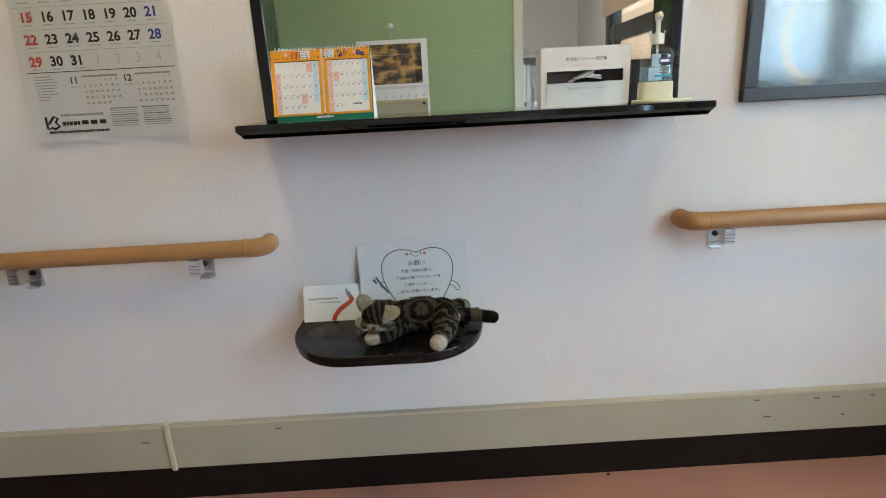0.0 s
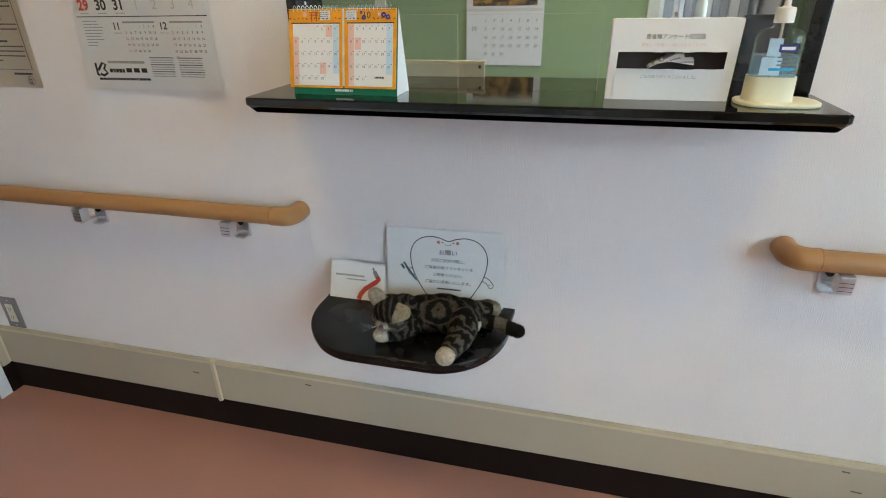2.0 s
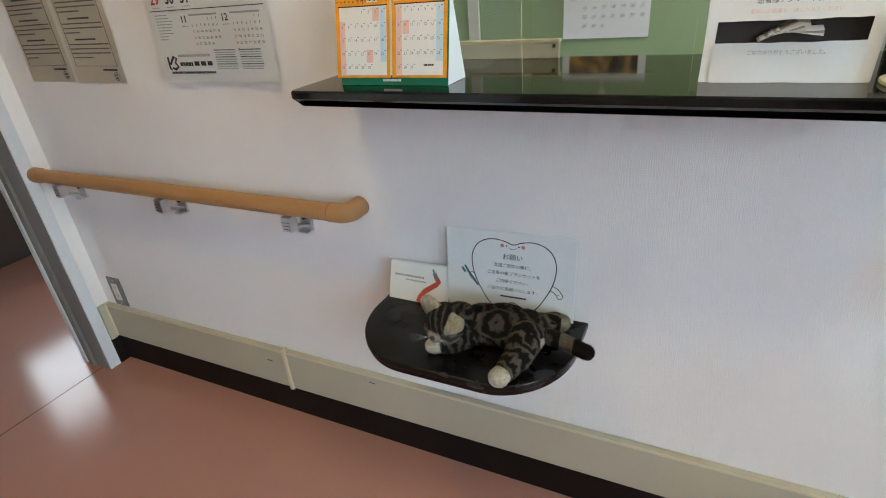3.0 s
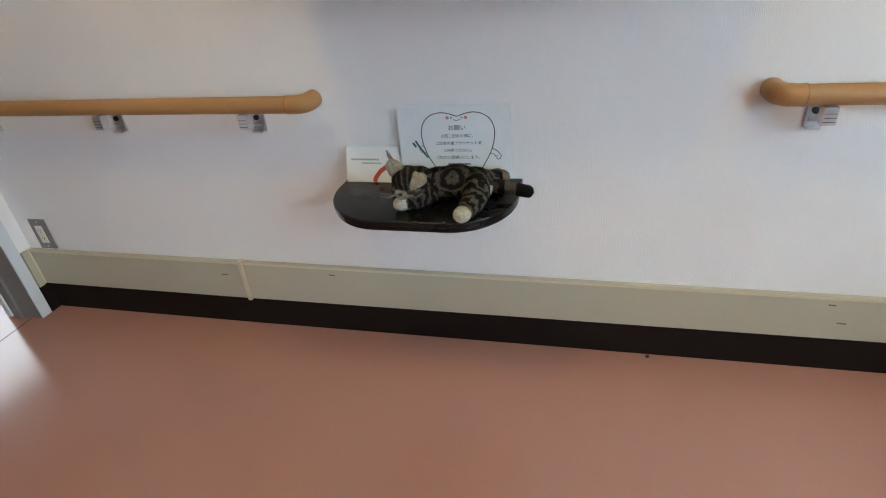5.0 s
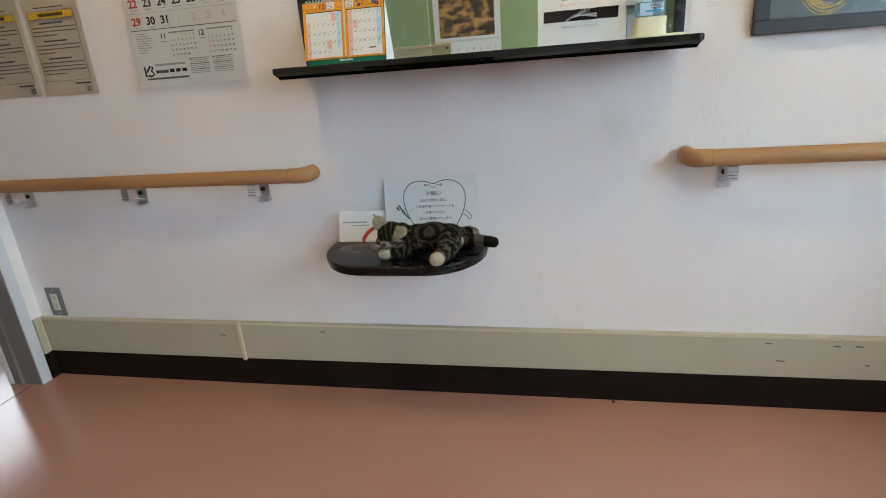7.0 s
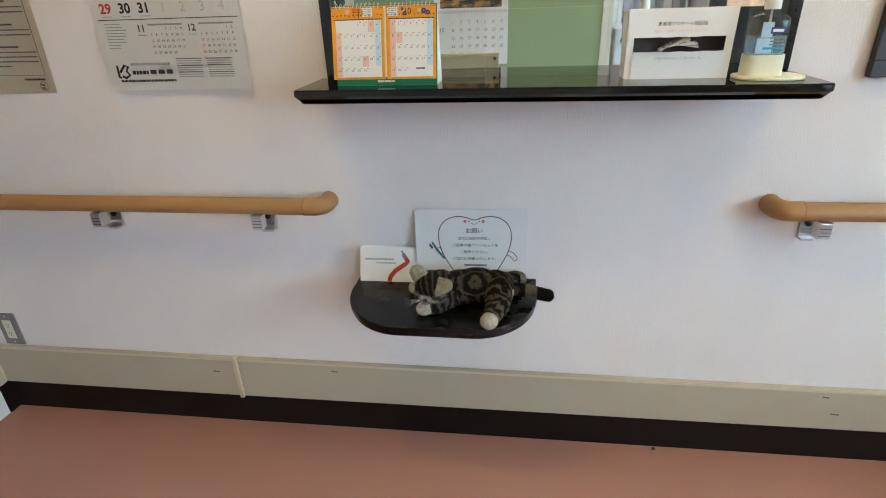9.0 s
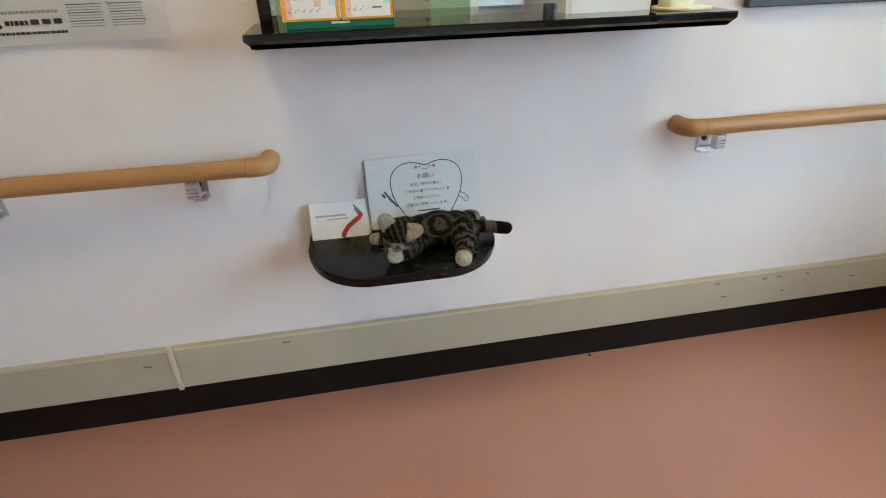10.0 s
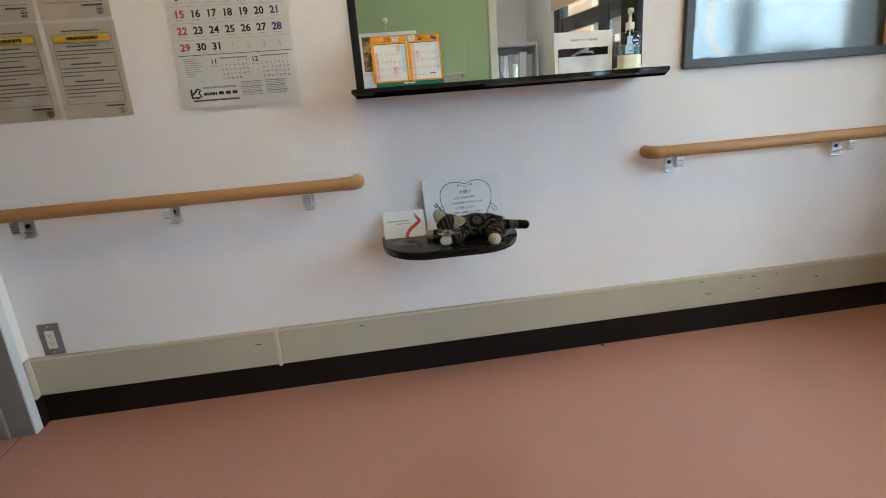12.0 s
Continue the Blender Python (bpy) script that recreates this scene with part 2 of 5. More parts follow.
LABEL_NAVY = mat("navy_label", (0.03, 0.03, 0.22), 0.4)
LABEL_CYAN = mat("cyan_label", (0.02, 0.36, 0.62), 0.4)
HOLDER = mat("cream_holder", (0.76, 0.73, 0.53), 0.35, vary=0.04)
PUMP_WHITE = mat("white_pump", (0.80, 0.80, 0.78), 0.3, vary=0.02)
SPIRAL = mat("spiral_wire", (0.55, 0.55, 0.5), 0.3, 1.0)
TRAY_BLACK = mat("black_plastic_tray", (0.014, 0.015, 0.016), 0.4, vary=0.2)
FUR = fur_mat()
SKY_EAST = glow_mat("sky_east", SKY_GLOW, (0.42, 0.68, 1.0), (0.67, 0.85, 1.0), 0.0, 6.0)
SKY_WEST = glow_mat("sky_west", SKY_GLOW * 0.45, (0.55, 0.78, 1.0), (0.80, 0.92, 1.0), 0.0, 5.0)


# ---- mesh helpers ----
ROOT = {}
PRINT = {"lettering", "print", "sunday_print", "mini_print", "header_print", "ornament_print", "corner_print", "tick_marks", "spiral", "strip_print", "straw_ring", "cheeks", "footer"}


def thing(name, at, label, category, group="", kind=""):
    """An empty at the base of a thing, which parents its parts. The parts are written in the world's metres."""
    ob = new(name)
    ob.empty_display_size = 0.05
    ob.location = at
    ROOT[ob] = Vector(at)
    return tagged(ob, label, category, group, kind)


def part(name, bm, material, parent=None, label="", smooth=False):
    me = bpy.data.meshes.new(name)
    if parent is not None:
        bmesh.ops.translate(bm, verts=bm.verts, vec=-ROOT[parent])
    bm.normal_update()
    bm.to_mesh(me)
    bm.free()
    for m in (material if isinstance(material, (list, tuple)) else [material]):
        me.materials.append(m)
    if smooth:
        me.shade_smooth()
        me.set_sharp_from_angle(angle=radians(40))
    ob = new(name, me)
    if parent is not None:
        ob.parent = parent
        ROOT[ob] = ROOT[parent]
    if label:
        ob["label"] = label
    if parent is not None and name in PRINT:
        ob["kind"] = "stuff"
    return ob


def single(name, bm, material, label, category, kind="", group="", smooth=False):
    return tagged(part(name, bm, material, None, "", smooth), label, category, group, kind)


def box(x0, x1, y0, y1, z0, z1, bevel=0.0, bm=None, seg=2):
    own = bmesh.new()
    bmesh.ops.create_cube(own, size=1)
    for v in own.verts:
        v.co = Vector(((x0 + x1) / 2 + v.co.x * (x1 - x0), (y0 + y1) / 2 + v.co.y * (y1 - y0), (z0 + z1) / 2 + v.co.z * (z1 - z0)))
    if bevel:
        bmesh.ops.bevel(own, geom=own.edges[:], offset=bevel, segments=seg, affect="EDGES", profile=0.6)
    return merge(bm, own)


def merge(bm, own):
    if bm is None:
        return own
    me = bpy.data.meshes.new("join")
    own.to_mesh(me)
    own.free()
    bm.from_mesh(me)
    bpy.data.meshes.remove(me)
    return bm


def moved(bm, m):
    bmesh.ops.transform(bm, matrix=m, verts=bm.verts)
    return bm


def tube(path, r, n=14, bm=None, caps=True):
    """A round bar along a path; r a radius, or one for each point."""
    own = bmesh.new()
    pts = [Vector(p) for p in path]
    rs = r if isinstance(r, (list, tuple)) else [r] * len(pts)
    rings, side = [], None
    for i, p in enumerate(pts):
        d = (pts[min(i + 1, len(pts) - 1)] - pts[max(i - 1, 0)]).normalized()
        if side is None:
            side = d.orthogonal().normalized()
        side = (side - d * side.dot(d)).normalized()
        up = d.cross(side)
        rings.append([own.verts.new(p + rs[i] * (math.cos(a) * side + math.sin(a) * up)) for a in (2 * math.pi * k / n for k in range(n))])
    for a, b in zip(rings, rings[1:]):
        for k in range(n):
            own.faces.new((a[k], a[(k + 1) % n], b[(k + 1) % n], b[k]))
    if caps:
        own.faces.new(rings[0][::-1])
        own.faces.new(rings[-1])
    bmesh.ops.recalc_face_normals(own, faces=own.faces[:])
    return merge(bm, own)


def prism(outline, z0, z1, bevel=0.0, seg=3, bm=None):
    """A board of that outline (x, y), from z0 to z1."""
    own = bmesh.new()
    lo = [own.verts.new((x, y, z0)) for x, y in outline]
    hi = [own.verts.new((x, y, z1)) for x, y in outline]
    n = len(outline)
    own.faces.new(lo[::-1])
    own.faces.new(hi)
    for k in range(n):
        own.faces.new((lo[k], lo[(k + 1) % n], hi[(k + 1) % n], hi[k]))
    bmesh.ops.recalc_face_normals(own, faces=own.faces[:])
    if bevel:
        rim = [e for e in own.edges if abs(e.verts[0].co.z - e.verts[1].co.z) < 1e-6]
        bmesh.ops.bevel(own, geom=rim, offset=bevel, segments=seg, affect="EDGES", profile=0.6)
    return merge(bm, own)


def lathe(profile, at, n=28, sx=1.0, sy=1.0, bm=None):
    """A turned form from (radius, z) pairs, squeezed by sx and sy."""
    own = bmesh.new()
    rings = [[own.verts.new((at[0] + r * sx * math.cos(a), at[1] + r * sy * math.sin(a), at[2] + z)) for a in (2 * math.pi * k / n for k in range(n))] for r, z in profile]
    for a, b in zip(rings, rings[1:]):
        for k in range(n):
            own.faces.new((a[k], a[(k + 1) % n], b[(k + 1) % n], b[k]))
    own.faces.new(rings[0][::-1])
    own.faces.new(rings[-1])
    bmesh.ops.recalc_face_normals(own, faces=own.faces[:])
    return merge(bm, own)


def boxy(profile, at, depth, power=0.55, n=40, bm=None):
    """A rounded-square form from (half width, z) pairs; depth is its thickness against its width."""
    own = bmesh.new()
    soft = lambda c: math.copysign(abs(c) ** power, c)
    rings = [[own.verts.new((at[0] + r * soft(math.cos(a)), at[1] + r * depth * soft(math.sin(a)), at[2] + z)) for a in (2 * math.pi * k / n for k in range(n))] for r, z in profile]
    for a, b in zip(rings, rings[1:]):
        for k in range(n):
            own.faces.new((a[k], a[(k + 1) % n], b[(k + 1) % n], b[k]))
    own.faces.new(rings[0][::-1])
    own.faces.new(rings[-1])
    bmesh.ops.recalc_face_normals(own, faces=own.faces[:])
    return merge(bm, own)


def flat(x0, x1, z0, z1, y=0.0, bm=None, thick=0.0006):
    """A thin slip of print that faces the room, its face at y."""
    return box(x0, x1, y, y + thick, z0, z1, 0, bm)


LETTERS = {}


def lettering(words, size, x, z, y=0.0, bm=None, align="CENTER", thick=0.0003, slant=0.0, bold=0.004):
    """Words set in the built-in font, upright and facing the room, their middle (or start) at x, z."""
    key = (words, align, slant, bold)
    if key not in LETTERS:
        cu = bpy.data.curves.new("words", "FONT")
        cu.body, cu.align_x, cu.align_y, cu.size, cu.shear, cu.resolution_u, cu.offset = words, align, "CENTER", 1.0, slant, 3, bold
        ob = new("words", cu)
        bpy.context.view_layer.update()
        me = bpy.data.meshes.new_from_object(ob.evaluated_get(bpy.context.evaluated_depsgraph_get()))
        bpy.data.objects.remove(ob)
        bpy.data.curves.remove(cu)
        LETTERS[key] = me
    own = bmesh.new()
    own.from_mesh(LETTERS[key])
    for v in own.verts:
        v.co = Vector((x + v.co.x * size, y - thick, z + v.co.y * size))
    return merge(bm, own)


def stroke(points, width, y, bm=None, thick=0.0005, closed=False):
    """A drawn line of even width on an upright sheet, through (x, z) points."""
    own = bmesh.new()
    pts = [Vector((x, z)) for x, z in points]
    if closed:
        pts.append(pts[0])
    rows = []
    for i, p in enumerate(pts):
        d = pts[min(i + 1, len(pts) - 1)] - pts[max(i - 1, 0)]
        if closed and i in (0, len(pts) - 1):
            d = pts[1] - pts[-2]
        d = d.normalized()
        q = Vector((-d.y, d.x)) * width / 2
        rows.append([own.verts.new((p.x + s * q.x, y - thick, p.y + s * q.y)) for s in (-1, 1)])
    for a, b in zip(rows, rows[1:]):
        own.faces.new((a[0], b[0], b[1], a[1]))
    bmesh.ops.recalc_face_normals(own, faces=own.faces[:])
    return merge(bm, own)


def bars(x0, x1, z, height, y, rng, bm=None, word=0.012, gap=0.0035):
    """One line of writing too small to read, as a row of plain bars."""
    bm = bm or bmesh.new()
    x = x0
    while x < x1 - 0.002:
        w = min(word * rng.uniform(0.4, 1.5), x1 - x)
        flat(x, x + w, z - height / 2, z + height / 2, y - 0.0004, bm, 0.0003)
        x += w + gap
    return bm


# ---- structure ----
CEIL = 2.45
def settled(bm):
    """The floor rises a little towards the window side."""
    for v in bm.verts:
        v.co.z += 0.0052 * max(0.0, v.co.x + 0.82)
    return bm


bm = box(-3.34, -0.82, -5.2, 4.4, -0.08, 0.0)
settled(box(-0.82, 2.36, -5.2, 4.4, -0.08, 0.0, 0, bm))
bmesh.ops.remove_doubles(bm, verts=bm.verts, dist=0.0001)
single("floor", bm, FLOOR, "pink terracotta vinyl floor with a soft sheen", "floor", "structure")

# north wall with the reception opening
OX0, OX1, OZ0, OZ1 = -0.41, 0.64, 1.084, 1.95
bm = box(-1.82, OX0, 0.0, 0.12, 0, CEIL)
box(OX1, 2.36, 0.0, 0.12, 0, CEIL, 0, bm)
box(OX0, OX1, 0.0, 0.12, 0, OZ0, 0, bm)
box(OX0, OX1, 0.0, 0.12, OZ1, CEIL, 0, bm)
single("wall_north", bm, WALLPAPER, "white woven-texture wallpapered wall with a reception opening", "wall", "structure")

# west wall: a short return, the steel door frame and the wall past the doorway
bm = box(-1.84, -1.708, -0.05, 0.0, 0, CEIL)
box(-1.84, -1.708, -5.2, -1.35, 0, CEIL, 0, bm)
box(-1.84, -1.708, -1.35, -0.05, 2.1, CEIL, 0, bm)
single("wall_west", bm, WALLPAPER, "white wallpapered side wall with a wide doorway", "wall", "structure")
door = thing("door_1", (-1.77, -0.7, 0), "grey painted steel door frame of an open doorway", "door frame", kind="structure")
for y0, y1 in ((-0.096, -0.05), (-1.35, -1.312)):
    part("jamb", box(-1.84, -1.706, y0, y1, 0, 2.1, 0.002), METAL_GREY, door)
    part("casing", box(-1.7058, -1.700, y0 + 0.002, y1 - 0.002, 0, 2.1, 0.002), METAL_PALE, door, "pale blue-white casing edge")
    part("door_stop", box(-1.80, -1.785, y0 - 0.012 if y0 > -1 else y1, y0 if y0 > -1 else y1 + 0.012, 0, 2.1, 0.002), METAL_GREY, door)
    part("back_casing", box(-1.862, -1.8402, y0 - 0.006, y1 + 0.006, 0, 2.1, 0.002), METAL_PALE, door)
single("floor_trim", box(-1.7515, -1.7485, -1.31, -0.097, 0.0002, 0.0007), BLACK_BASE, "thin dark seam in the floor under the doorway", "seam", "structure")
part("head", box(-1.84, -1.706, -1.312, -0.096, 2.06, 2.1, 0.002), METAL_GREY, door)

# east wall with the large windows
WINDOWS = ((-2.62, -0.82), (-4.7, -3.1))
WZ0, WZ1 = 0.72, 2.12
bm = box(2.21, 2.36, -0.82, 0.0, 0, CEIL)
box(2.21, 2.36, -3.1, -2.62, 0, CEIL, 0, bm)
box(2.21, 2.36, -5.2, -4.7, 0, CEIL, 0, bm)
for y0, y1 in WINDOWS:
    box(2.21, 2.36, y0, y1, 0, WZ0, 0, bm)
    box(2.21, 2.36, y0, y1, WZ1, CEIL, 0, bm)
single("wall_east", bm, WALLPAPER, "white wallpapered wall with large windows", "wall", "structure")
for i, (y0, y1) in enumerate(WINDOWS):
    win = thing("window_%d" % (i + 1), (2.28, (y0 + y1) / 2, WZ0), "dark framed window with clear panes", "window", kind="structure")
    mid = -1.72 if i == 0 else (y0 + y1) / 2
    for a, b in ((y0, y0 + 0.05), (y1 - 0.05, y1)):
        part("frame", box(2.25, 2.32, a, b, WZ0, WZ1, 0.004), BLACK_FRAME, win)
    for a, b in ((WZ0, WZ0 + 0.05), (WZ1 - 0.05, WZ1)):
        part("frame", box(2.25, 2.32, y0 + 0.05, y1 - 0.05, a, b, 0.004), BLACK_FRAME, win)
    part("mullion", box(2.25, 2.31, mid - 0.09, mid + 0.09, WZ0 + 0.05, WZ1 - 0.05, 0.004), METAL_GREY, win)
    for a, b in ((y0 + 0.05, mid - 0.09), (mid + 0.09, y1 - 0.05)):
        part("pane", box(2.283, 2.287, a, b, WZ0 + 0.05, WZ1 - 0.05), CLEAR, win).visible_shadow = False
    part("window_sill", box(2.17, 2.25, y0, y1, WZ0 - 0.025, WZ0, 0.004), WHITE_PAINT, win)
single("roller_blind", box(2.215, 2.22, -4.66, -3.14, 1.72, 2.1), BLIND, "beige roller blind half drawn over a window", "blind")

single("wall_south", box(-1.84, 2.36, -5.3, -5.2, 0, CEIL), WALLPAPER, "plain white wallpapered rear wall", "wall", "structure")
bm = box(-3.34, 2.36, -5.3, 0.12, CEIL, CEIL + 0.1)
box(-3.34, 1.6, 0.12, 4.4, CEIL, CEIL + 0.1, 0, bm)
single("ceiling", bm, CEILING, "white board ceiling", "ceiling", "structure")
# the two shells inside the reception are invented housings for its fill lights
for name, at, w, d in (("ceiling_lamp", (-0.66, -0.68), 0.13, 0.13), ("ceiling_lamp", (1.0, -0.68), 0.13, 0.13), ("rear_lamp", (-0.6, -3.2), 0.64, 0.16), ("reception_fill_lamp", (0.3, 1.0), 0.6, 0.14), ("inner_fill_lamp", (0.85, 3.1), 0.6, 0.14)):
    lamp = thing(name, (*at, CEIL), "unseen white ceiling lamp with a shallow shell", "ceiling lamp")
    part("shell", box(at[0] - w, at[0] + w, at[1] - d, at[1] + d, CEIL - 0.018, CEIL - 0.0005, 0.006), LAMP_SHELL, lamp)

# west room seen through the doorway
bm = box(-3.34, -1.95, 1.3, 1.4, 0, CEIL)
box(-3.34, -1.84, -5.3, -5.2, 0, CEIL, 0, bm)
box(-3.34, -3.24, -5.2, 0.15, 0, CEIL, 0, bm)
box(-3.34, -3.24, 1.0, 1.3, 0, CEIL, 0, bm)
box(-3.34, -3.24, 0.15, 1.0, 1.26, CEIL, 0, bm)
box(-3.34, -3.24, 0.15, 1.0, 0, 0.56, 0, bm)
single("wall_corridor", bm, WALLPAPER, "white walls of the neighbouring corridor", "wall", "structure")
single("low_cabinet", box(-3.238, -3.2, -1.2, 1.299, 0.0, 0.56, 0.004), BROWN_PANEL, "dark brown low panel under a corridor window", "cabinet")
win = thing("window_3", (-3.28, 0.05, 0.56), "bright corridor window over a white sill", "window", kind="structure")
part("window_sill", box(-3.236, -3.19, -0.8, 1.299, 0.562, 0.60, 0.004), WHITE_PAINT, win)
for y in (0.151, 0.96):
    part("mullion", box(-3.31, -3.27, y, y + 0.039, 0.561, 1.259, 0.003), BLACK_FRAME, win)

# outside
single("backdrop_east", moved(box(0, 0.05, -14, 32, -1, 11), pose(9.0, -1.6, 0)), SKY_EAST, "bright hazy sky outside the windows", "sky", "structure")
single("backdrop_west", moved(box(0, 0.05, -7, 7, -1, 9), pose(-7.5, 0, 0)), SKY_WEST, "bright hazy sky outside the corridor", "sky", "structure")
bm = bmesh.new()
rng = random.Random(4)
prev = None
for k in range(91):
    y = -14 + k * 0.5
    h = 1.28 + 0.32 * noise.noise(Vector((y * 0.4, 3.1, 0))) + 0.08 * noise.noise(Vector((y * 2.1, 7.0, 0)))
    row = [bm.verts.new((8.2, y, -0.4)), bm.verts.new((8.5, y, h)), bm.verts.new((8.9, y, -0.4))]
    if prev:
        for a in range(2):
            bm.faces.new((prev[a], prev[a + 1], row[a + 1], row[a]))
    prev = row
single("hill_ridge", bm, HILL, "hazy grey-green wooded ridge in the distance", "hill", "stuff", smooth=True)
def bare_tree():
    rng = random.Random(31)
    ob = thing("bare_tree", (5.2, -1.35, -0.3), "leafless dark tree outside the window", "tree")
    twigs = bmesh.new()

    def grow(p, d, length, r, level):
        pts = [p]
        for k in range(4):
            d = (d + 0.22 * Vector((rng.uniform(-1, 1), rng.uniform(-1, 1), rng.uniform(-0.4, 0.8)))).normalized()
            pts.append(pts[-1] + d * length / 4)
        tube(pts, [r * (1 - 0.14 * k) for k in range(5)], 7 if level < 2 else 4, twigs)
        if level < 4:
            for k in range(3 if level else 5):
                q = pts[2 + k % 3]
                nd = (d + 0.9 * Vector((rng.uniform(-1, 1), rng.uniform(-1, 1), rng.uniform(-0.2, 0.7)))).normalized()
                grow(q, nd, length * 0.62, r * 0.5, level + 1)

    grow(Vector((5.2, -1.35, 0.55)), Vector((0, 0, 1)), 1.1, 0.06, 1)
    part("crown", twigs, BARK, ob)
    part("trunk", tube([(5.2, -1.36, -0.3), (5.21, -1.34, 0.2), (5.2, -1.35, 0.6)], [0.10, 0.08, 0.065], 10), BARK, ob)


bare_tree()
single("ground", box(2.361, 9.05, -16, 32, -0.5, -0.3), ASPHALT, "grey asphalt ground outside", "ground", "structure")

# baseboards and wall guard
bm = box(-1.708, -0.82, -0.012, -0.0002, 0.0, 0.112, 0.002)
settled(box(-0.82, 2.21, -0.012, -0.0002, 0.0, 0.112, 0.002, bm))
single("baseboard_north", bm, BLACK_BASE, "very dark brown vinyl skirting", "baseboard", "structure")
single("baseboard_west", box(-1.7078, -1.697, -0.0498, -0.0122, 0.0, 0.112, 0.002), BLACK_BASE, "very dark brown vinyl skirting", "baseboard", "structure")
single("baseboard_east", box(2.199, 2.2098, -5.2, -0.0122, 0.0, 0.112, 0.002), BLACK_BASE, "very dark brown vinyl skirting", "baseboard", "structure")
guard = thing("wall_guard", (0.2, 0, 0.19), "beige embossed vinyl wall guard strip with scuffs", "wall guard", kind="structure")
for x0, x1 in ((-1.698, -0.829), (-0.815, 2.209)):
    bm = box(x0, x1, -0.018, -0.0004, 0.1125, 0.262, 0.004)
    for v in bm.verts:
        if v.co.z < 0.2:
            v.co.z += 0.0052 * max(0.0, v.co.x + 0.82)
    part("guard_strip", bm, GUARD, guard)
    part("guard_lip", box(x0, x1, -0.0195, -0.0182, 0.253, 0.261, 0.0005), GUARD_TRIM, guard)
part("joint_strip", box(-0.8288, -0.8152, -0.024, -0.0004, 0.108, 0.266, 0.003), GUARD_TRIM, guard)
part("end_strip", box(-1.7076, -1.6982, -0.024, -0.0004, 0.1125, 0.264, 0.003), GUARD_TRIM, guard)
part("return_strip", box(-1.7076, -1.695, -0.0496, -0.0242, 0.1125, 0.264, 0.003), GUARD, guard)
for x, z, w in ((-0.893, 0.208, 0.022), (-0.494, 0.232, 0.020), (0.93, 0.236, 0.018), (1.11, 0.232, 0.018), (1.167, 0.233, 0.022), (0.967, 0.178, 0.024), (1.277, 0.232, 0.012), (1.469, 0.196, 0.02), (1.196, 0.172, 0.012)):
    part("scuff", moved(box(-w / 2, w / 2, -0.0188, -0.0181, -0.0022, 0.0022, 0.0003), pose(x, 0, z, 0, 4)), SCUFF, guard)
guard_e = thing("wall_guard", (2.2, -2.5, 0.19), "beige embossed vinyl wall guard strip", "wall guard", kind="structure")
part("guard_strip", box(2.192, 2.2096, -5.2, -0.0182, 0.1125, 0.262, 0.004), GUARD, guard_e)
single("floor_speck", moved(lathe([(0.006, 0), (0.005, 0.003), (0.002, 0.005)], (0, 0, 0), 10), pose(0.494, -0.022, 0.0068)), INK, "tiny dark speck of dirt on the floor", "dirt", "stuff")


# ---- reception opening ----
frame_ob = thing("window_frame", (0.115, 0.03, 1.115), "black metal frame of the reception window", "window frame", kind="structure")
part("jamb", box(OX0 + 0.0002, OX0 + 0.028, -0.004, 0.118, 1.113, OZ1, 0.003), BLACK_FRAME, frame_ob)
part("jamb", box(OX1 - 0.028, OX1 - 0.0002, -0.004, 0.118, 1.113, OZ1, 0.003), BLACK_FRAME, frame_ob)
part("head", box(OX0 + 0.028, OX1 - 0.028, -0.004, 0.118, OZ1 - 0.03, OZ1 - 0.0002, 0.003), BLACK_FRAME, frame_ob)
for x in (OX0 + 0.0285, OX1 - 0.0285):
    for z in (1.14, 1.28, 1.5, 1.75):
        s = 1 if x < 0 else -1
        part("screw", moved(lathe([(0.004, 0), (0.0035, 0.0015), (0.001, 0.002)], (0, 0, 0), 10), pose(x, 0.03, z, 0, 90 * s, 0)), STEEL, frame_ob)
part("pane", box(0.255, OX1 - 0.028, 0.058, 0.061, 1.16, OZ1 - 0.03), CLEAR, frame_ob, "clear glass pane")
part("pane", box(OX0 + 0.028, 0.255, 0.058, 0.061, 1.262, OZ1 - 0.03), CLEAR, frame_ob, "clear glass pane")

# counter: a lacquered slab whose front and ends are undercut
own = bmesh.new()
top_z, bot_z = 1.113, 1.083
x0, x1, yf, yb = -0.425, 0.646, -0.196, 0.165
ring_specs = ((top_z, 0.003), (top_z - 0.003, 0.0), (top_z - 0.014, 0.0), (bot_z, 0.02))
rings = []
for z, cut in ring_specs:
    pts = []
    for cx, cy, a0 in ((x0, yf, 180), (x1, yf, 270)):
        r = 0.012
        for k in range(5):
            a = radians(a0 + k * 22.5)
            sx = cx + r if cx < 0 else cx - r
            pts.append((sx + (r - cut) * math.cos(a), cy + r + (r - cut) * math.sin(a)))
    pts += [(x1 - cut, -0.0006), (x0 + cut, -0.0006)]
    rings.append([own.verts.new((x, y, z)) for x, y in pts])
for a, b in zip(rings, rings[1:]):
    for k in range(len(a)):
        own.faces.new((a[k], b[k], b[(k + 1) % len(a)], a[(k + 1) % len(a)]))
own.faces.new(rings[0][::-1])
own.faces.new(rings[-1])
bmesh.ops.recalc_face_normals(own, faces=own.faces[:])
counter = thing("reception_counter", (0.115, -0.05, bot_z), "glossy black lacquered reception counter slab", "counter")
part("front_slab", own, LACQUER, counter, smooth=True)
part("rear_slab", box(OX0 + 0.001, OX1 - 0.001, -0.0004, yb, bot_z + 0.002, top_z), LACQUER, counter)


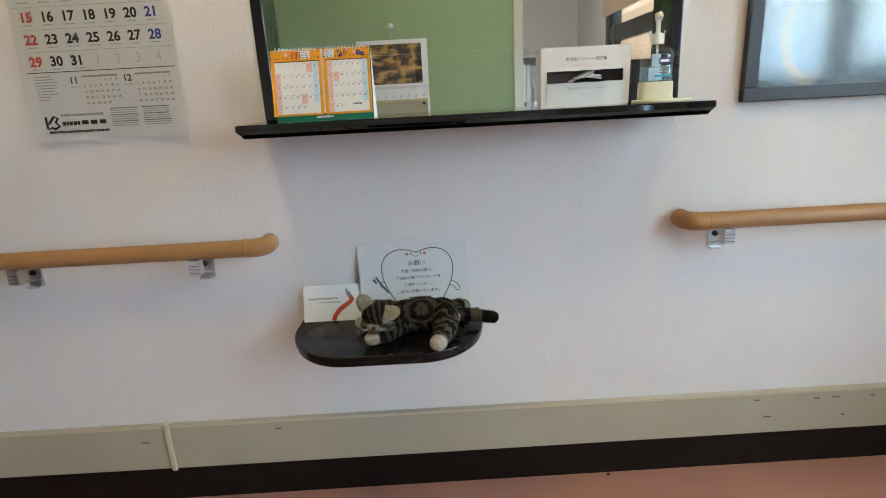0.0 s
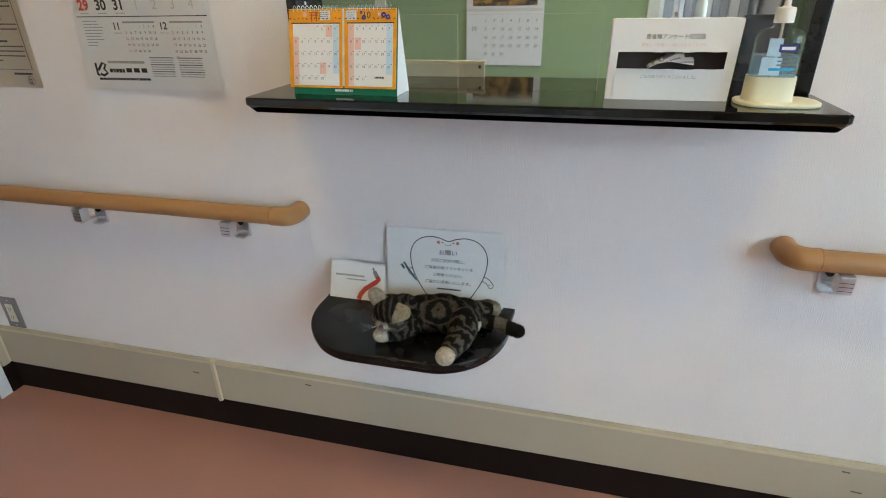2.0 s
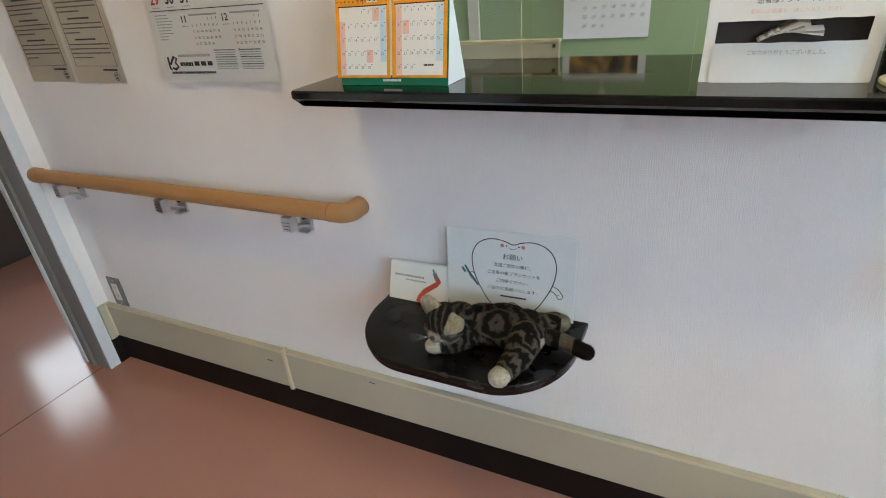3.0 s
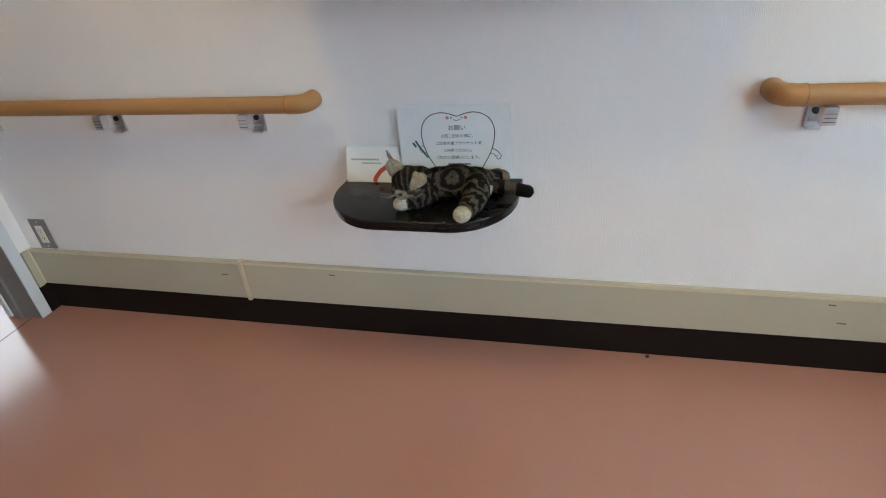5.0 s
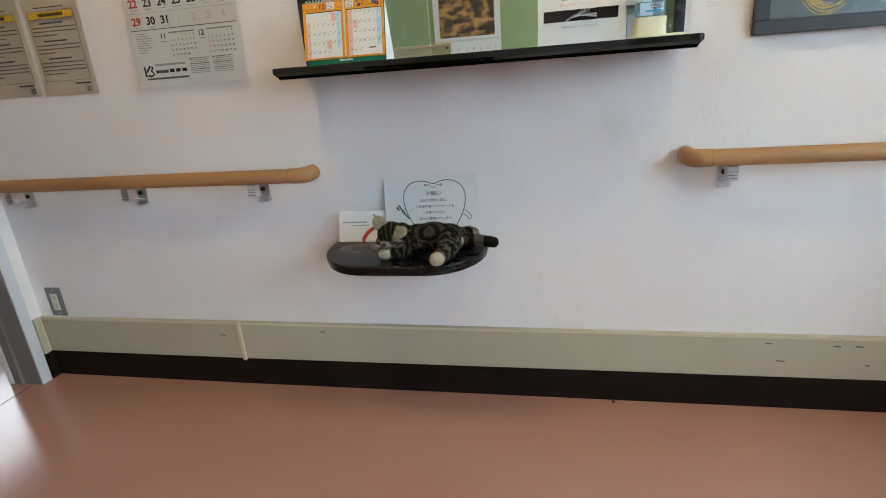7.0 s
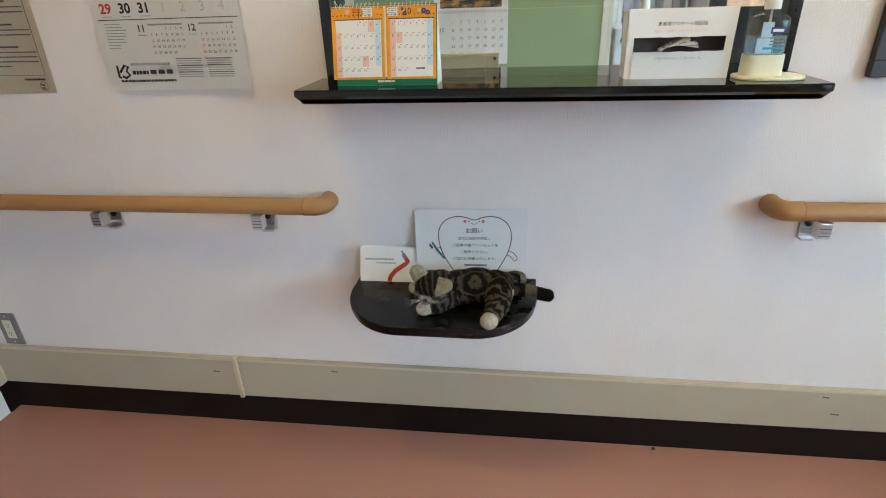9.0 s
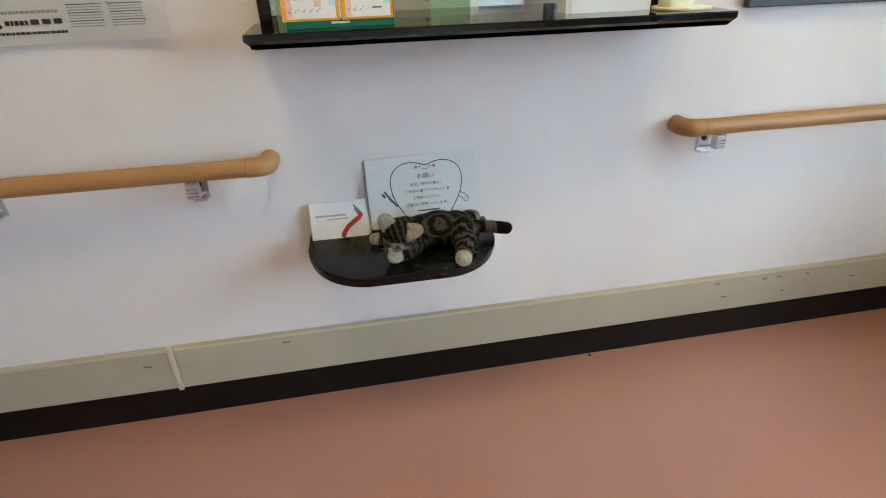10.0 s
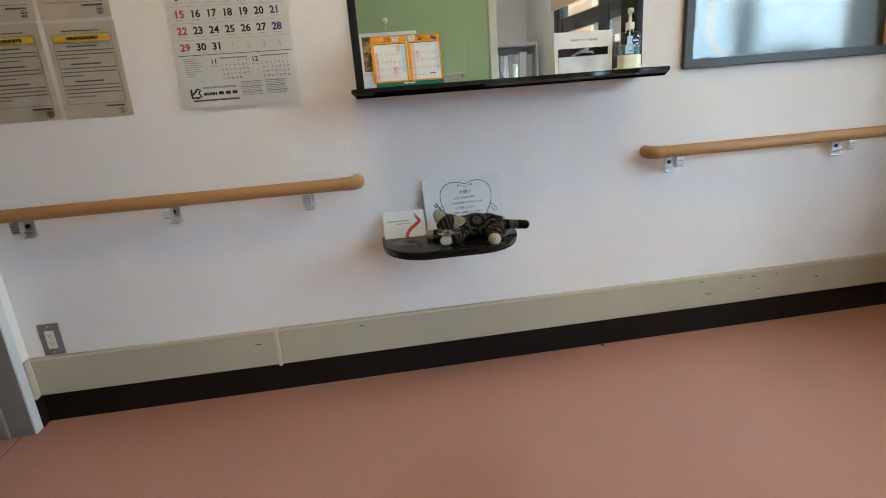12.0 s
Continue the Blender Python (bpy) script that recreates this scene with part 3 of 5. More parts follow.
# ---- reception interior ----
bm = box(-1.95, -1.84, 0.0, 4.3, 0, CEIL)
box(-1.95, 1.6, 4.3, 4.4, 0, CEIL, 0, bm)
RW0, RW1, RWZ0, RWZ1 = 0.35, 3.42, 0.95, 2.1
for y0, y1, z0, z1 in ((0.12, RW0, 0, CEIL), (RW1, 4.3, 0, CEIL), (RW0, RW1, 0, RWZ0), (RW0, RW1, RWZ1, CEIL)):
    box(1.5, 1.6, y0, y1, z0, z1, 0, bm)
single("wall_reception", bm, WALLPAPER, "pale inner walls of the reception room", "wall", "structure")
win = thing("window_4", (1.55, 1.6, RWZ0), "dark framed reception window with a beige blind above", "window", kind="structure")
for y0, y1 in ((RW0, RW0 + 0.06), (1.2, 1.26), (2.21, 2.39), (3.20, 3.24), (RW1 - 0.09, RW1)):
    part("mullion", box(1.51, 1.57, y0, y1, RWZ0 + 0.06, RWZ1 - 0.06, 0.003), BLACK_FRAME, win)
for z0, z1 in ((RWZ0, RWZ0 + 0.06), (RWZ1 - 0.06, RWZ1)):
    part("frame", box(1.51, 1.57, RW0, RW1, z0, z1, 0.003), BLACK_FRAME, win)
part("transom", box(1.515, 1.565, RW0 + 0.06, RW1 - 0.09, 1.505, 1.63, 0.003), BLACK_FRAME, win)
part("pane", box(1.538, 1.541, RW0 + 0.06, RW1 - 0.06, RWZ0 + 0.06, RWZ1 - 0.06), CLEAR, win).visible_shadow = False
single("window_blind", box(1.478, 1.484, RW0 - 0.02, RW1, 1.715, 2.12), BLIND, "beige roller blind half drawn over the reception window", "blind")
for y0, y1, z0, z1 in ((1.98, 2.19, 1.385, 1.58), (2.43, 2.52, 1.44, 1.56)):
    single("taped_paper", box(1.5335, 1.5345, y0, y1, z0, z1), PAPER, "white paper sheet taped to the reception window", "paper", group="papers on the window")
house = thing("neighbour_building", (4.0, 10.0, -0.3), "sunlit orange-beige building wall outside the reception", "building")
part("wall", box(3.0, 5.0, 6.05, 16.0, -0.3, 5.4), HOUSE, house)
part("base", box(2.96, 2.9998, 6.05, 16.0, -0.3, 0.5, 0.01), ASPHALT, house)
part("roof", box(2.8, 5.2, 5.95, 16.1, 5.4, 5.6, 0.02), METAL_GREY, house)
part_ob = thing("green_partition", (-0.3, 1.85, 0), "pale green sliding partition with cream edge trims", "partition", kind="structure")
part("panel", box(-0.845, 0.495, 1.84, 1.87, 0, 2.2), GREEN_WALL, part_ob)
part("panel", box(-2.2, -0.905, 1.84, 1.87, 0, 2.2), GREEN_WALL, part_ob)
part("trim", box(0.495, 0.548, 1.825, 1.885, 0, 2.2, 0.004), CREAM_TRIM, part_ob)
part("trim", box(-0.905, -0.845, 1.825, 1.885, 0, 2.2, 0.004), CREAM_TRIM, part_ob)
desk = thing("inner_desk", (0.2, 0.5, 0), "low dark reception desk behind the counter", "desk")
part("tabletop", box(-1.4, 1.45, 0.17, 0.72, 0.70, 0.73, 0.003), SHELF_BLACK, desk)
part("side_panel", box(-1.4, -1.37, 0.18, 0.70, 0, 0.70, 0.003), SHELF_BLACK, desk)
part("side_panel", box(1.42, 1.45, 0.18, 0.70, 0, 0.70, 0.003), SHELF_BLACK, desk)
mon = thing("monitor", (0.72, 0.42, 0.73), "black computer monitor on the inner desk", "monitor")
part("screen", box(0.60, 1.0, 0.40, 0.43, 0.86, 1.235, 0.006), BLACK_FRAME, mon)
part("stand", box(0.75, 0.81, 0.405, 0.44, 0.735, 0.87, 0.004), BLACK_FRAME, mon)
part("base", box(0.68, 0.88, 0.34, 0.50, 0.7305, 0.742, 0.004), BLACK_FRAME, mon)
shelf = thing("file_cabinet", (1.1, 3.6, 0), "grey steel file cabinet full of binders", "cabinet")
part("body", box(0.6, 1.45, 3.75, 4.1, 0, 1.05, 0.005), METAL_PALE, shelf)
part("upper_shelf", box(0.6, 1.45, 3.75, 4.1, 1.45, 1.48, 0.004), METAL_PALE, shelf)
part("back_board", box(0.6, 1.45, 4.08, 4.1, 1.05, 1.45, 0.002), METAL_PALE, shelf)
part("side_board", box(0.6, 0.62, 3.75, 4.08, 1.05, 1.45, 0.002), METAL_PALE, shelf)
part("side_board", box(1.43, 1.45, 3.75, 4.08, 1.05, 1.45, 0.002), METAL_PALE, shelf)
rng = random.Random(11)
x = 0.63
while x < 1.36:
    w = rng.uniform(0.035, 0.07)
    b = single("binder", box(x, x + w, 3.77, 4.05, 1.051, 1.051 + rng.uniform(0.30, 0.34), 0.004), BINDER if rng.random() < 0.6 else WHITE_PAINT, "office ring binder standing on a steel cabinet", "binder", group="binders on the cabinet")
    x += w + 0.004
machine = thing("equipment_cart", (0.72, 2.5, 0), "grey medical equipment cart with a chrome handle", "cart")
part("body", box(0.66, 0.98, 2.4, 2.7, 0.1, 1.08, 0.012), METAL_PALE, machine)
part("handle", tube([(0.70, 2.38, 1.0), (0.70, 2.34, 1.03), (0.70, 2.34, 1.14), (0.70, 2.38, 1.17), (0.70, 2.42, 1.17)], 0.011, 10), CHROME, machine)
part("head", lathe([(0.055, 0), (0.055, 0.02), (0.032, 0.03), (0.032, 0.14), (0.024, 0.16)], (0.85, 2.53, 1.081), 20), CREAM_TRIM, machine, "cream upright cylinder", smooth=True)

# calendar on the partition
hc = thing("photo_calendar", (-0.2, 1.83, 1.2), "hanging photo calendar with a sunset picture above the month", "calendar")
part("sheet", box(-0.40, 0.0, 1.829, 1.835, 0.945, 1.475, 0.0008), CAL_PAPER, hc)
part("photo", flat(-0.365, -0.035, 1.235, 1.452, 1.8282), SUNSET, hc, "golden sunset cloud photo")
bm = bmesh.new()
for k in range(40):
    flat(-0.395 + k * 0.0099, -0.391 + k * 0.0099, 1.208, 1.222, 1.8284, bm)
part("spiral", bm, SPIRAL, hc)
bm = bmesh.new()
for d in range(1, 32):
    c, r = (d - 1) % 7, (d - 1) // 7
    lettering(str(d), 0.022, -0.30 + c * 0.044, 1.165 - r * 0.041, 1.829, bm, slant=0.25)
lettering("10", 0.03, -0.36, 1.125, 1.829, bm)
part("lettering", bm, SOFT_INK, hc)
hook = thing("wall_hook", (-0.2, 1.83, 1.5), "small ivory suction hook", "hook")
part("cup", moved(lathe([(0.020, 0), (0.017, 0.006), (0.008, 0.011), (0.003, 0.013)], (0, 0, 0), 16), pose(-0.2, 1.8398, 1.545, 90)), IVORY, hook, smooth=True)
part("wire", tube([(-0.2, 1.825, 1.545), (-0.2, 1.822, 1.50), (-0.2, 1.82, 1.478), (-0.2, 1.826, 1.473)], 0.002, 6), STEEL, hook)

# acrylic guard and ruler
for x0, x1 in ((-0.36, -0.024), (-0.004, 0.258)):
    sheet = thing("acrylic_sheet", ((x0 + x1) / 2, -0.02, 1.1133), "clear acrylic guard sheet standing on the counter", "acrylic sheet", "acrylic sheets on the counter")
    part("pane", box(x0, x1, -0.0212, -0.0192, 1.1135, 1.2555), CLEAR, sheet)
    # the edges' glint is put in as thin opaque cream strips
    part("top_edge", box(x0, x1, -0.0212, -0.0192, 1.2556, 1.2560), CREAM_TRIM, sheet, "cream strip painted as the glint of the clear edge")
    part("side_edge", box(x1 + 0.0001, x1 + 0.0004, -0.0212, -0.0192, 1.1135, 1.2560), CREAM_TRIM, sheet, "cream strip painted as the glint of the clear edge")
rul = thing("ruler", (-0.15, 0.15, 1.113), "bamboo ruler standing on edge at the counter's rear", "ruler")
part("blade", box(-0.30, 0.002, 0.142, 0.156, 1.1132, 1.144, 0.001), RULER_FACE, rul)
part("top_edge", box(-0.30, 0.004, 0.140, 0.160, 1.1442, 1.150, 0.001), RULER_WOOD, rul, "pale edge with tick marks")
part("hole", moved(lathe([(0.004, 0), (0.004, 0.0006)], (0, 0, 0), 14), pose(-0.008, 0.1418, 1.137, 90)), INK, rul)
bm = bmesh.new()
for k in range(60):
    box(-0.298 + k * 0.005, -0.2972 + k * 0.005, 0.1396, 0.150 if k % 5 else 0.156, 1.1452, 1.1504, 0, bm)
part("tick_marks", bm, SOFT_INK, rul)


# ---- desk calendar ----
def desk_calendar():
    rng = random.Random(21)
    cal = thing("desk_calendar", (-0.231, -0.1, 1.1132), "orange two-month desk calendar on a green card easel", "desk calendar")
    lean = math.degrees(math.atan2(0.034, 0.155))
    m = pose(-0.231, -0.137, 1.1136, -lean) @ Matrix.Diagonal((1, 1, 1.05, 1))
    half = 0.111
    P = lambda name, bm, material, label="": part(name, moved(bm, m), material, cal, label)
    P("card", box(-half, half, 0.0, 0.0025, 0, 0.155, 0.0006), GREEN_CARD, "green easel card")
    back = bmesh.new()
    a = [(-half, -0.062, 1.1134), (half, -0.062, 1.1134), (half, -0.102, 1.268), (-half, -0.102, 1.268)]
    fr = [back.verts.new((x - 0.231, y, z)) for x, y, z in a]
    bk = [back.verts.new((x - 0.231, y + 0.0025, z)) for x, y, z in a]
    back.faces.new(fr)
    back.faces.new(bk[::-1])
    for k in range(4):
        back.faces.new((fr[k], bk[k], bk[(k + 1) % 4], fr[(k + 1) % 4]))
    part("easel_back", back, PAPER, cal, "white rear easel board")
    side = bmesh.new()
    vs = [side.verts.new(p) for p in ((-0.121, -0.136, 1.1136), (-0.121, -0.062, 1.1136), (-0.121, -0.102, 1.268))]
    vs2 = [side.verts.new((v.co.x + 0.0015, v.co.y, v.co.z)) for v in vs]
    side.faces.new(vs)
    side.faces.new(vs2[::-1])
    for k in range(3):
        side.faces.new((vs[k], vs2[k], vs2[(k + 1) % 3], vs[(k + 1) % 3]))
    part("easel_side", side, PAPER, cal)
    for x0, month, first, last, holidays in ((-half - 0.006, "11", 3, 30, (3, 23)), (0.0018, "10", 0, 31, (9,))):
        w = half + 0.0035 if month == "11" else half - 0.004
        P("pad", box(x0, x0 + w, -0.004, -0.0002, 0.012, 0.153, 0.0008), ORANGE, "orange month pad")
        P("grid_sheet", box(x0 + 0.009, x0 + w - 0.006, -0.0046, -0.0042, 0.016, 0.1265, 0.0002), PAPER)
        pink, blue = bmesh.new(), bmesh.new()
        flat(x0 + 0.0092, x0 + 0.021, 0.017, 0.1255 if first == 0 else 0.104, -0.0049, pink, 0.0002)
        flat(x0 + w - 0.019, x0 + w - 0.0062, 0.038, 0.1255, -0.0049, blue, 0.0002)
        col = (w - 0.0155) / 7
        ink = bmesh.new()
        for d in range(1, last + 1):
            c, r = (first + d - 1) % 7, (first + d - 1) // 7
            cx, cz = x0 + 0.0095 + (c + 0.4) * col, 0.1175 - r * 0.0222
            lettering(str(d), 0.0066, cx, cz, -0.0053, ink, thick=0.0001)
            if d in holidays and c:
                flat(cx - 0.4 * col, cx + 0.6 * col, cz - 0.014, cz + 0.007, -0.0049, pink, 0.0002)
            flat(cx + 0.25 * col, cx + 0.5 * col, cz + 0.0042, cz + 0.0052, -0.0052, ink, 0.0001)
        P("sunday_print", pink, PINK)
        P("saturday_print", blue, SKYBLUE)
        P("lettering", ink, SOFT_INK)
        dark = bmesh.new()
        flat(x0 + 0.006, x0 + w - 0.004, 0.1267, 0.1285, -0.0046, dark, 0.0004)
        lettering(month, 0.017, x0 + w * (0.44 if month == "10" else 0.56), 0.1405, -0.0044, dark, bold=-0.004)
        for k in range(13):
            cx = x0 + w * (k + 0.5) / 13
            drop = rng.uniform(0.0012, 0.0026)
            stroke([(cx - 0.0032, 0.1508), (cx, 0.1508 - drop), (cx + 0.0032, 0.1508)], 0.0007, -0.0043, dark)
            if rng.random() < 0.7:
                stroke([(cx + 0.0016 * math.cos(a), 0.133 + rng.uniform(0, 0.003) + 0.0014 * math.sin(a)) for a in (math.pi * j / 5 for j in range(6))], 0.0011, -0.0043, dark)
        P("header_print", dark, INK)
        mini = bmesh.new()
        mx = x0 + (0.068 if month == "11" else 0.004)
        flat(mx, mx + 0.022, 0.133, 0.1495, -0.0047, mini, 0.0004)
        P("mini_month", mini, PAPER)
        minib = bmesh.new()
        for r in range(4):
            bars(mx + 0.002, mx + 0.020, 0.146 - r * 0.0033, 0.0012, -0.0048, rng, minib, 0.002, 0.001)
        P("mini_print", minib, SOFT_INK)
        shapes = bmesh.new()
        if month == "11":
            for h in (0.1460, 0.1418):
                flat(x0 + 0.046, x0 + 0.064, h - 0.0008, h + 0.0008, -0.0047, shapes, 0.0003)
            for dx in (0.0495, 0.0595):
                flat(x0 + dx, x0 + dx + 0.0018, 0.1305, 0.146, -0.0047, shapes, 0.0003)
        else:
            for dx, dz, r in ((0.042, 0.137, 0.0028), (0.082, 0.141, 0.0034), (0.091, 0.1375, 0.0030), (0.036, 0.1455, 0.0018)):
                stroke([(x0 + dx + r * math.cos(a), dz + r * math.sin(a)) for a in (2 * math.pi * j / 10 for j in range(10))], r * 1.1, -0.0047, shapes, closed=True)
        P("ornament_print", shapes, RED if month == "11" else LABEL_NAVY)
        pale = bmesh.new()
        for dx, r in (((0.036, 0.0042), (0.083, 0.002)) if month == "11" else ((0.073, 0.0032),)):
            stroke([(x0 + dx + r * 0.5 * math.cos(a), 0.1425 + r * 0.5 * math.sin(a)) for a in (2 * math.pi * j / 12 for j in range(12))], r, -0.0046, pale, closed=True)
        P("ornament_print", pale, PINK)
        wires = bmesh.new()
        for k in range(11):
            cx = x0 + 0.012 + k * (w - 0.024) / 10
            tube([(cx, 0.001 + 0.006 * math.sin(a) - 0.002, 0.153 + 0.006 * math.cos(a)) for a in (2 * math.pi * j / 9 for j in range(10))], 0.0007, 5, wires)
        P("spiral", wires, SPIRAL)
    P("middle_strip", box(-0.0018, 0.0012, -0.0044, -0.0002, 0.016, 0.1525, 0.0003), CREAM_TRIM, "cream strip between the month pads")
    code = bmesh.new()
    bars(0.066, 0.086, 0.032, 0.003, -0.0047, rng, code, 0.003, 0.0008)
    P("corner_print", code, INK)
    strip = bmesh.new()
    bars(-0.02, 0.018, 0.008, 0.004, 0.0, rng, strip, 0.01, 0.0008)
    P("strip_print", strip, PAPER)


desk_calendar()


# ---- answer box ----
def answer_box():
    bx = thing("answer_box", (0.375, -0.07, 1.1132), "white paper questionnaire box with a ragged dark slot", "paper box")
    x0, x1, xt0, xt1 = 0.272, 0.478, 0.276, 0.488
    zb, zt = 1.1134, 1.2475
    lerp = lambda a, b, k: a + (b - a) * k

    def face(u, v, y_off=0.0):
        """A point of the front: u across, v up; the front leans back a little."""
        return Vector((lerp(lerp(x0, xt0, v), lerp(x1, xt1, v), u), lerp(-0.102, -0.082, v) + y_off, lerp(zb, zt, v)))

    def panel(u0, u1, v0, v1, nu, nv, wave, parent_name, material, y_off=0.0, curl=0.0, ragged=0.0, label=""):
        bm = bmesh.new()
        grid = []
        for j in range(nv + 1):
            row = []
            for i in range(nu + 1):
                u, v = lerp(u0, u1, i / nu), lerp(v0, v1, j / nv)
                if ragged and j == (nv if ragged > 0 else 0):
                    v += abs(ragged) * noise.noise(Vector((u * 9, 1.3, 2.0))) * 0.6
                p = face(u, v, y_off)
                k = j / nv
                p.y += wave * noise.noise(Vector((u * 4, v * 4, 0.7))) - curl * k * k * (0.5 + 0.5 * math.sin(math.pi * u))
                row.append(p)
            grid.append(row)
        front = [[bm.verts.new(p) for p in r] for r in grid]
        rear = [[bm.verts.new(p + Vector((0, 0.0009, 0))) for p in r] for r in grid]
        for j in range(nv):
            for i in range(nu):
                bm.faces.new((front[j][i], front[j][i + 1], front[j + 1][i + 1], front[j + 1][i]))
                bm.faces.new((rear[j][i], rear[j + 1][i], rear[j + 1][i + 1], rear[j][i + 1]))
        loop = [(0, i) for i in range(nu)] + [(j, nu) for j in range(nv)] + [(nv, i) for i in range(nu, 0, -1)] + [(j, 0) for j in range(nv, 0, -1)]
        for a, b in zip(loop, loop[1:] + loop[:1]):
            bm.faces.new((front[a[0]][a[1]], rear[a[0]][a[1]], rear[b[0]][b[1]], front[b[0]][b[1]]))
        bmesh.ops.recalc_face_normals(bm, faces=bm.faces[:])
        return part(parent_name, bm, material, bx, label, smooth=True)

    panel(0.0, 1.0, 0.60, 1.0, 24, 8, 0.002, "upper_front", PAPER, ragged=-0.012)
    panel(0.06, 0.93, 0.0, 0.40, 24, 10, 0.004, "lower_flap", PAPER, y_off=-0.0015, curl=0.012, ragged=0.012, label="crumpled lower flap")
    panel(0.0, 0.065, 0.0, 0.62, 3, 8, 0.001, "side_strip", PAPER)
    panel(0.925, 1.0, 0.0, 0.62, 3, 8, 0.001, "side_strip", PAPER)
    panel(0.02, 0.98, 0.05, 0.95, 4, 4, 0.0, "inner_carton", CARTON_IN, y_off=0.020, label="dark brown inner carton")
    bm = box(0.2735, 0.2755, -0.098, -0.045, zb, zt - 0.002)
    for v in bm.verts:
        v.co.y += 0.02 * (v.co.z - zb) / (zt - zb)
    part("side_wall", bm, PAPER, bx)
    bm = box(0.478, 0.480, -0.098, -0.045, zb, zt - 0.002)
    for v in bm.verts:
        v.co.y += 0.02 * (v.co.z - zb) / (zt - zb)
        v.co.x += 0.009 * (v.co.z - zb) / (zt - zb)
    part("side_wall", bm, PAPER, bx)
    part("rear_wall", box(0.2745, 0.484, -0.0445, -0.0425, zb, zt - 0.002), PAPER, bx)
    part("top_fold", box(0.276, 0.487, -0.0815, -0.0428, zt - 0.0018, zt, 0.0003), PAPER, bx)
    rng = random.Random(3)
    for k in range(8):
        w = rng.uniform(0.034, 0.05)
        bm = box(-0.012, w, -0.004, 0.026, 0, 0.0005)
        for v in bm.verts:
            v.co.z += 6.0 * max(0.0, v.co.x) ** 2 * (0.4 - 0.09 * k) + (0.006 if v.co.y > 0 else 0)
        part("answer_slip", moved(bm, pose(0.352 + 0.003 * k, -0.088, 1.171 + 0.0012 * k, 0, -26 + 4.5 * k, rng.uniform(-8, 8))), PAPER if k % 3 else PALE_INK, bx)
    lean = -math.degrees(math.atan2(0.020, zt - zb))
    for words, size, v, material, du in (("患者様アンケート回収箱", 0.0088, 0.785, INK, 0.0), ("配布した鉛筆も一緒に入れてください", 0.0063, 0.685, PINK, 0.0), ("ご協力ありがとうございました。", 0.0065, 0.30, PALE_INK, 0.0)):
        p = face(0.5 + du, v)
        bm = lettering(words, size, 0, 0, 0)
        part("lettering", moved(bm, pose(p.x, p.y - (0.0036 if v > 0.5 else 0.0095), p.z, lean)), material, bx)


answer_box()


